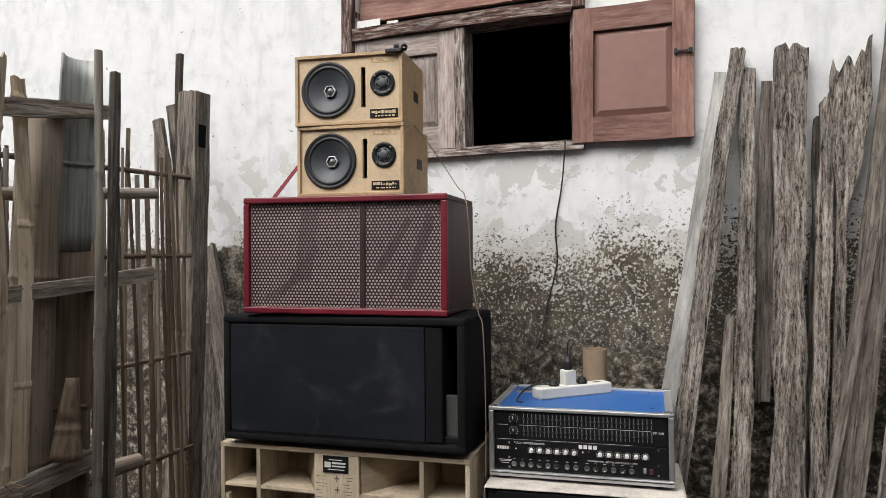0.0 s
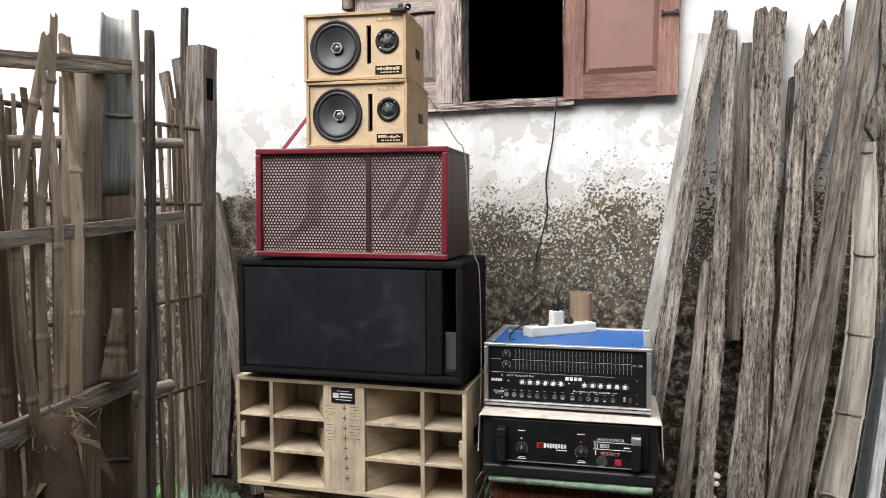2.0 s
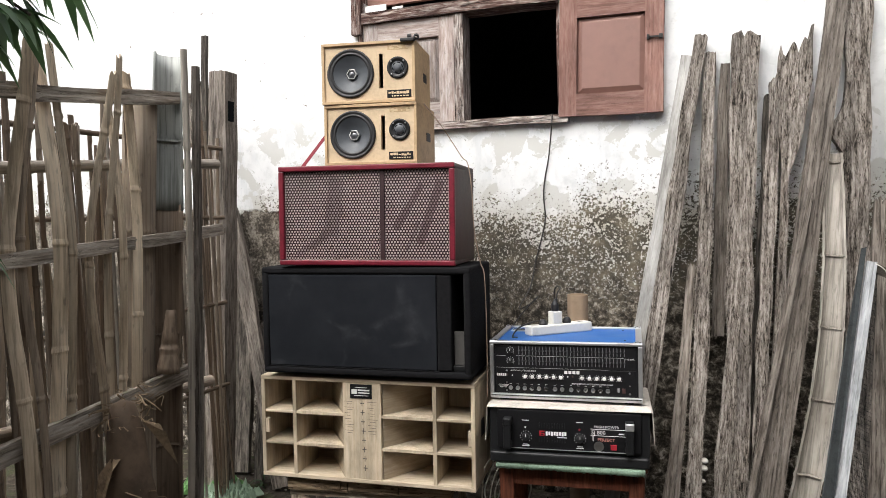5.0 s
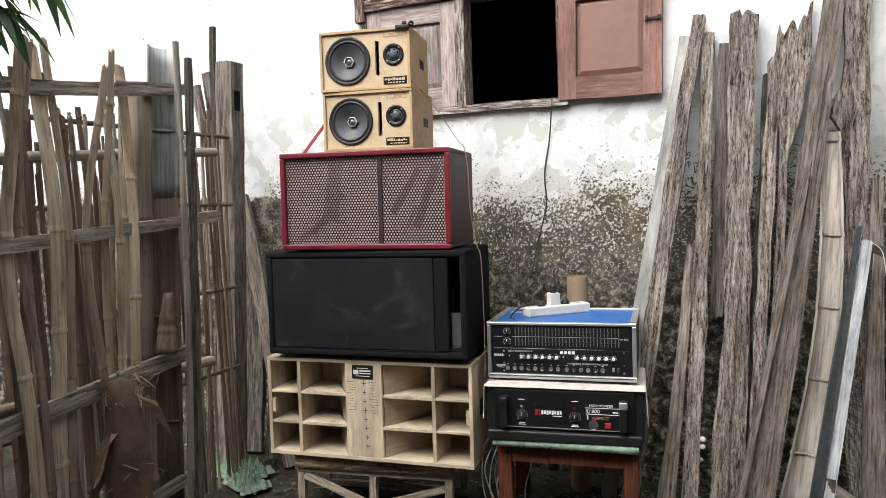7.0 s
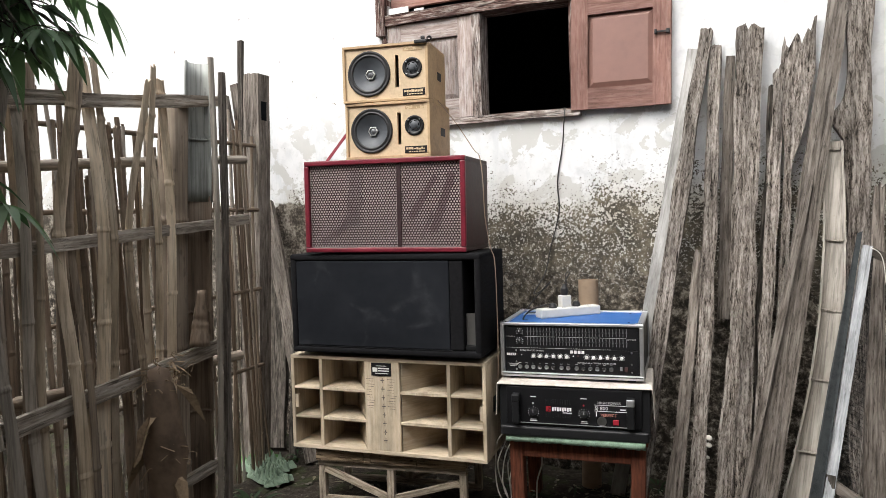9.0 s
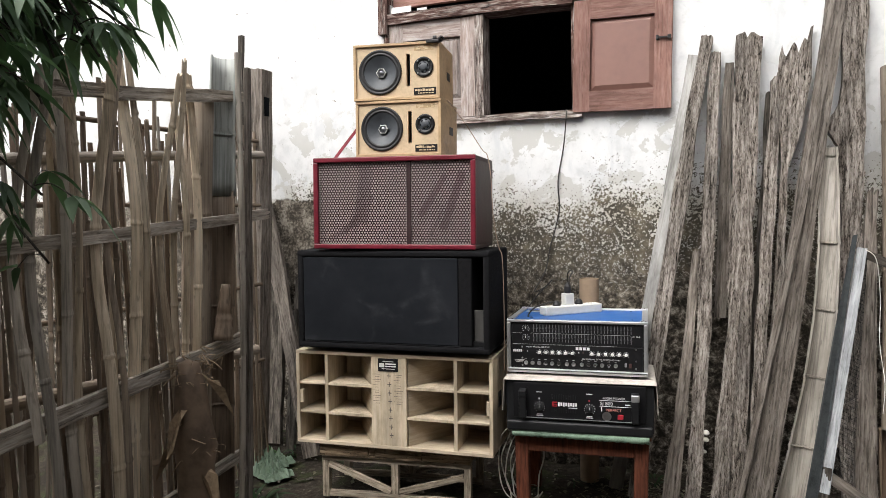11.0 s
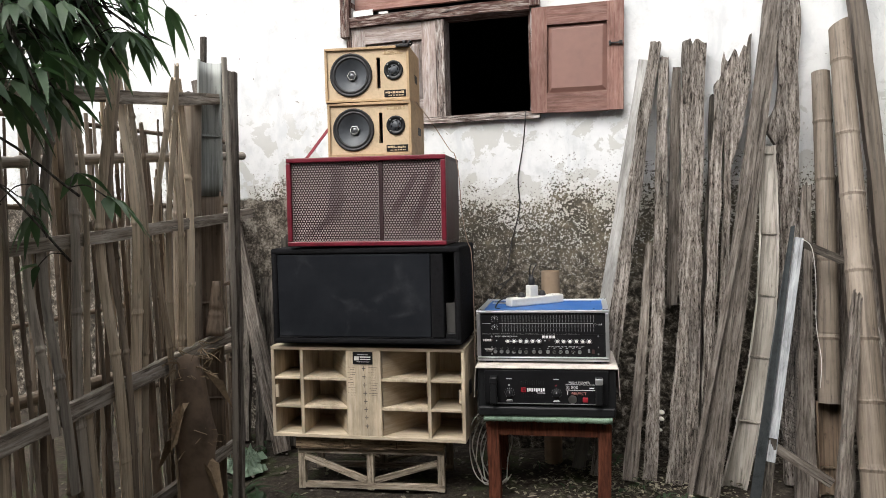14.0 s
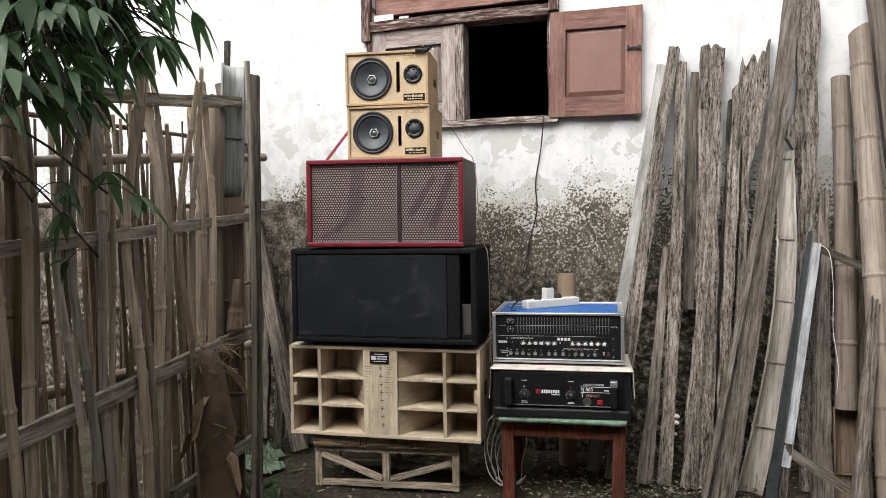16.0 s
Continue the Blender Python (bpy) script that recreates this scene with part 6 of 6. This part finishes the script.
while y > -0.6:
    near = y > 0.9
    w = rng.uniform(0.012, 0.026) if near else rng.uniform(0.020, 0.034)
    zt = rng.uniform(1.36, 1.60)
    slat(fence, BX + rng.uniform(-0.03, 0.03) - 0.03 * max(0, 1.5 - y), y + rng.uniform(-0.05, 0.05), zt, y + rng.uniform(-0.05, 0.05), w, (BAMBOO_TAN, BAMBOO_DARK, BAMBOO_GREY, BAMBOO_DARK)[k % 4], 300 + k)
    y -= rng.uniform(0.016, 0.034) if near else rng.uniform(0.022, 0.042)
    k += 1
for z in (0.45, 0.80, 1.16, 1.45):
    m, length = stand_up((BX - 0.12, -0.6, z - 0.01), (BX + 0.030, 2.20, z), (1, 0, 0))
    part("rail", cane(length, 0.010, 0.009, int(z * 100), 0.3, 0.004, 170, 0, 16), BAMBOO_DARK, fence, "split bamboo rail", m)

# dry stump with fibre in front of the gate
sp_ = thing("stump", pose(-0.955, 0.87, G), "dry brown plant stump with shredded fibre on top", "stump")
bm = lathe([(0.048, 0), (0.043, 0.15), (0.049, 0.17), (0.043, 0.19), (0.043, 0.34), (0.050, 0.36), (0.043, 0.385), (0.046, 0.54), (0.055, 0.585), (0.047, 0.63), (0.038, 0.73), (0.024, 0.79), (0, 0.80)], 24)
for v in bm.verts:
    q = noise.noise(v.co * 22) * 0.008 + noise.noise(v.co * 60) * 0.003
    v.co.x *= 1 + q / 0.045
    v.co.y *= 1 + q / 0.045
    v.co.x += 0.02 * math.sin(v.co.z * 4)
part("trunk", bm, STUMP, sp_, "", None, True)
bm = bmesh.new()
for k in range(70):
    a, zz = rng.uniform(0, 6.28), rng.choice((0.57, 0.61, 0.76, 0.79, 0.80)) + rng.uniform(-0.03, 0.03)
    r0, ln = rng.uniform(0.02, 0.045), rng.uniform(0.012, 0.045)
    p = Vector((r0 * math.cos(a) + 0.012, r0 * math.sin(a), zz))
    q = p + Vector((math.cos(a) * ln, math.sin(a) * ln, rng.uniform(-0.7, 0.5) * ln))
    bend = Vector((rng.uniform(-0.02, 0.02), rng.uniform(-0.02, 0.02), rng.uniform(-0.005, 0.02)))
    tube([p, (p + q) / 2 + bend, q], rng.uniform(0.0005, 0.0018), 3, bm)
for k in range(5):
    a = 1.2 * k + 3.6
    leaf_z = (0.58, 0.67, 0.52, 0.73, 0.63)[k]
    c_, s_ = math.cos(a), math.sin(a)
    ring = [bm.verts.new((0.03 * c_ + d_ * s_ + u * c_ + 0.012, 0.03 * s_ - d_ * c_ + u * s_, leaf_z + w_)) for d_, u, w_ in ((-0.012, 0, 0.02), (0.012, 0, 0.02), (0.014, 0.045, -0.01), (0.006, 0.07, -0.09), (-0.008, 0.062, -0.07), (-0.016, 0.04, 0.0))]
    bm.faces.new(ring)
tagged(part("fibre", bm, FIBRE, sp_, "shredded dry fibre"), kind="stuff")

# ---- greenery ----


def leaf(bm, p, d, up, length, width, droop):
    """A pointed leaf blade with a fold along its middle."""
    d, s = d.normalized(), d.cross(up).normalized()
    n = s.cross(d)
    prof = ((0.0, 0.06), (0.15, 0.55), (0.35, 1.0), (0.6, 0.8), (0.82, 0.4), (1.0, 0.0))
    rows = []
    for f, w in prof:
        c = p + d * (length * f) + Vector((0, 0, -droop * length * f * f))
        off = s * (width / 2 * w)
        rows.append((bm.verts.new(c - off + n * width * 0.12 * w), bm.verts.new(c), bm.verts.new(c + off + n * width * 0.12 * w)))
    for a, b in zip(rows, rows[1:]):
        bm.faces.new((a[0], a[1], b[1], b[0]))
        bm.faces.new((a[1], a[2], b[2], b[1]))


tree = thing("tree", pose(-1.16, 0.22, G), "young tree with long drooping dark green leaves", "tree")
rng = random.Random(5)
part("trunk", tube([(0, 0, 0), (0.02, 0.02, 0.7), (0.0, 0.05, 1.3), (0.05, 0.08, 1.9), (0.1, 0.1, 2.3)], 0.022, 8), DARK_WOOD, tree, "", None, True)
TREE = Vector((-1.16, 0.22, G))
crown = bmesh.new()
twigs = bmesh.new()
# twig tips, in world metres
TIPS = [(-0.72, 0.47, 1.57), (-0.72, 0.45, 1.51), (-0.80, 0.47, 1.51), (-0.88, 0.46, 1.51), (-0.72, 0.22, 1.44), (-0.80, 0.22, 1.44), (-0.88, 0.23, 1.42), (-0.75, 0.40, 1.46), (-0.80, 0.43, 1.44),
        (-0.88, 0.43, 1.43), (-0.72, 0.19, 1.36), (-0.80, 0.20, 1.35), (-0.88, 0.49, 1.42), (-0.72, 0.22, 1.31), (-0.80, 0.23, 1.30), (-0.88, 0.24, 1.31), (-0.76, 0.33, 1.30), (-0.84, 0.33, 1.30), (-0.82, 0.52, 1.56),
        (-0.76, 0.15, 1.26), (-0.72, 0.50, 1.53), (-0.72, 0.485, 1.45), (-0.76, 0.45, 1.40), (-0.80, 0.40, 1.37), (-0.86, 0.36, 1.50), (-0.78, 0.30, 1.50), (-0.72, 0.29, 1.15), (-0.90, 0.30, 1.14), (-0.88, 0.43, 1.03)]
for i, tip in enumerate(TIPS):
    tip = Vector(tip) - TREE
    root = Vector((0.05, 0.08, 1.55 + 0.25 * (i % 3))) if tip.z > 1.24 else Vector((0.0, 0.05, 1.25))
    mid_ = (root + tip) / 2 + Vector((0, 0, 0.10))
    tube([root, mid_, tip], 0.0024, 5, twigs)
    for k in range(12 if tip.z > 1.2 - G else 2):
        # a hand of long lobes on its own stalk
        f = rng.uniform(0.45, 1.0) if tip.z > 1.2 - G else rng.uniform(0.85, 1.0)
        p = root.lerp(mid_, f * 2) if f < 0.5 else mid_.lerp(tip, f * 2 - 1)
        a = rng.uniform(0, 6.28)
        stalk = p + Vector((math.cos(a) * 0.06, math.sin(a) * 0.06, rng.uniform(-0.05, 0.07)))
        tube([p, (p + stalk) / 2 + Vector((0, 0, 0.012)), stalk], 0.0012, 4, twigs)
        hang = rng.uniform(-0.9, 0.25)
        size = rng.uniform(0.045, 0.085)
        for q in range(1, 4) if k % 3 else range(5):
            turn = a + (q - 2) * 0.7 + rng.uniform(-0.3, 0.3)
            d = Vector((math.cos(turn), math.sin(turn), hang + rng.uniform(-0.45, 0.3)))
            leaf(crown, stalk, d, Vector((rng.uniform(-0.4, 0.4), rng.uniform(-0.4, 0.4), 1)), size * (1.1 - 0.14 * abs(q - 2)), size * rng.uniform(0.24, 0.36), rng.uniform(0.2, 1.1))
part("branchwork", twigs, DARK_WOOD, tree, "", None, True)
part("crown", crown, LEAF, tree, "drooping pointed leaves", None, True)


def weed(x, y, n, size, seed, label):
    r = random.Random(seed)
    plant = thing("weed", pose(x, y, G - 0.01), label, "plant", "weeds")
    for k in range(n):
        a = r.uniform(0, 6.28)
        d = Vector((math.cos(a), math.sin(a), r.uniform(0.3, 1.6)))
        bm = bmesh.new()
        leaf(bm, Vector((0.01 * math.cos(a), 0.01 * math.sin(a), size * r.uniform(0, 0.5))), d, Vector((0, 0, 1)), size * r.uniform(0.6, 1.2), size * r.uniform(0.10, 0.17), r.uniform(0.3, 0.9))
        part("leaf", bm, WEED, plant, "", None, True)


weed(-1.36, 1.70, 14, 0.17, 1, "green weed with long pointed leaves")
weed(-1.24, 1.66, 11, 0.15, 2, "green weed with long pointed leaves")
weed(-1.47, 1.80, 10, 0.12, 3, "green weed with long pointed leaves")
weed(-1.20, 1.80, 10, 0.10, 4, "small green weed by the stand")
weed(0.30, 2.12, 8, 0.06, 5, "tiny weed by a plank")
weed(-1.62, 2.34, 9, 0.08, 6, "small weed in the corner")
weed(0.14, 2.30, 8, 0.07, 7, "tiny weed by a plank")
for k, (x, y) in enumerate(((-0.05, 2.42), (0.05, 2.16), (0.23, 2.13), (0.26, 2.18), (0.40, 2.02), (0.62, 2.05), (-0.30, 2.45), (-0.55, 2.3), (0.02, 2.5), (-0.15, 2.2))):
    weed(x, y, 9, 0.045 + 0.02 * (k % 3), 20 + k, "tiny weed growing at the foot of the planks")
# wrappers and litter
rng = random.Random(9)
for k, (x, y, w, mt, lb) in enumerate(((-1.84, 2.25, 0.26, BAG_GREEN, "crumpled green plastic wrapper on the soil"), (-1.70, 2.20, 0.24, BAG_WHITE, "crumpled pale plastic wrapper on the soil"), (-1.60, 2.10, 0.20, BAG_WHITE, "crumpled pale plastic wrapper on the soil"))):
    bm = bmesh.new()
    n = 22
    sheets = []
    for drop in (0.0, 0.003):
        grid = []
        for j in range(n + 1):
            row = []
            for i in range(n + 1):
                u, v = 2 * i / n - 1, 2 * j / n - 1
                full = max(0.0, 1 - max(abs(u), abs(v)) ** 4)
                crease = abs(noise.noise((i * 0.33 + k * 9, j * 0.5, k))) + 0.5 * abs(noise.noise((i * 0.8, j * 0.9 + k * 5, 2)))
                row.append(bm.verts.new((w / 2 * u * (1 + 0.15 * noise.noise((v * 3, k, 0))), w * 0.32 * v * (1 + 0.2 * noise.noise((u * 3, k, 5))), 0.003 + full * (0.012 + 0.07 * crease) - drop)))
            grid.append(row)
        sheets.append(grid)
    for g in sheets:
        for j in range(n):
            for i in range(n):
                bm.faces.new((g[j][i], g[j][i + 1], g[j + 1][i + 1], g[j + 1][i]))
    for i in range(n):
        for a, b in (((0, i), (0, i + 1)), ((n, i), (n, i + 1)), ((i, 0), (i + 1, 0)), ((i, n), (i + 1, n))):
            bm.faces.new((sheets[0][a[0]][a[1]], sheets[0][b[0]][b[1]], sheets[1][b[0]][b[1]], sheets[1][a[0]][a[1]]))
    solo("wrapper", bm, mt, pose(x, y, G, 0, 0, 15 - 20 * k), lb, "litter", smooth=False)
bm = bmesh.new()
for k in range(900):
    x, y = rng.uniform(-2.3, 1.3), rng.uniform(0.7, 2.68)
    a = rng.uniform(0, 6.28)
    leaf(bm, Vector((x, y, G - 0.006 + rng.uniform(0, 0.012))), Vector((math.cos(a), math.sin(a), rng.uniform(-0.1, 0.25))), Vector((rng.uniform(-0.5, 0.5), rng.uniform(-0.5, 0.5), 1)), rng.uniform(0.012, 0.05), rng.uniform(0.006, 0.02), 0.1)
for k in range(1500):
    x, y = rng.gauss(0.12, 0.26), rng.uniform(1.9, 2.5)
    a = rng.uniform(0, 6.28)
    leaf(bm, Vector((x, y, G - 0.004 + rng.uniform(0, 0.03))), Vector((math.cos(a), math.sin(a), rng.uniform(-0.2, 0.6))), Vector((rng.uniform(-0.5, 0.5), rng.uniform(-0.5, 0.5), 1)), rng.uniform(0.010, 0.026), rng.uniform(0.006, 0.014), 0.1)
solo("leaf_litter", bm, LITTER, Matrix(), "dry leaf and chip litter scattered over the soil", "litter", kind="stuff")
bm = bmesh.new()
for k in range(90):
    x, y, s = rng.uniform(-2.0, 1.2), rng.uniform(1.9, 2.66), rng.uniform(0.003, 0.011)
    r_ = bmesh.ops.create_icosphere(bm, subdivisions=1, radius=s)
    for v in r_["verts"]:
        v.co = Vector((v.co.x * rng.uniform(0.7, 1.3), v.co.y * rng.uniform(0.7, 1.3), v.co.z * 0.6)) + Vector((x, y, G - 0.004))
solo("rubble", bm, STONE, Matrix(), "small stones and plaster crumbs along the wall", "rubble", kind="stuff")
solo("waste_paper", box(-0.06, 0.06, -0.045, 0.045, 0, 0.004, 0.001), KNOB_GREY, pose(0.0, 1.98, G - 0.002, 6, 5, 30), "flat scrap of pale paper on the soil", "litter")
solo("bucket", lathe([(0.10, 0.0), (0.13, 0.25), (0.14, 0.25), (0.14, 0.265), (0.125, 0.265), (0.098, 0.012), (0, 0.012)], 28), BUCKET, pose(-3.15, 1.75, G), "green plastic bucket beyond the fence", "bucket", smooth=False)

# ---- far wall beyond the fence, and unseen light-blocking walls ----
solo("wall_far", box(-9.2, -9.0, -9, 12, -0.3, 2.2), ROOF_TILE, Matrix(), "distant red-painted yard wall", "wall", kind="structure")
# both added out of view so that less sky reaches the lower parts
solo("wall_east", box(1.5, 1.65, -2.198, WALL_Y - 0.002, -0.3, 3.0), BLOCKER_WALL, Matrix(), "plain unseen wall added to shade the right side", "wall", kind="structure")
solo("wall_south", box(-6.0, 1.65, -2.35, -2.2, -0.3, 3.9), BLOCKER_WALL, Matrix(), "plain unseen wall added behind the camera to block low sky", "wall", kind="structure")
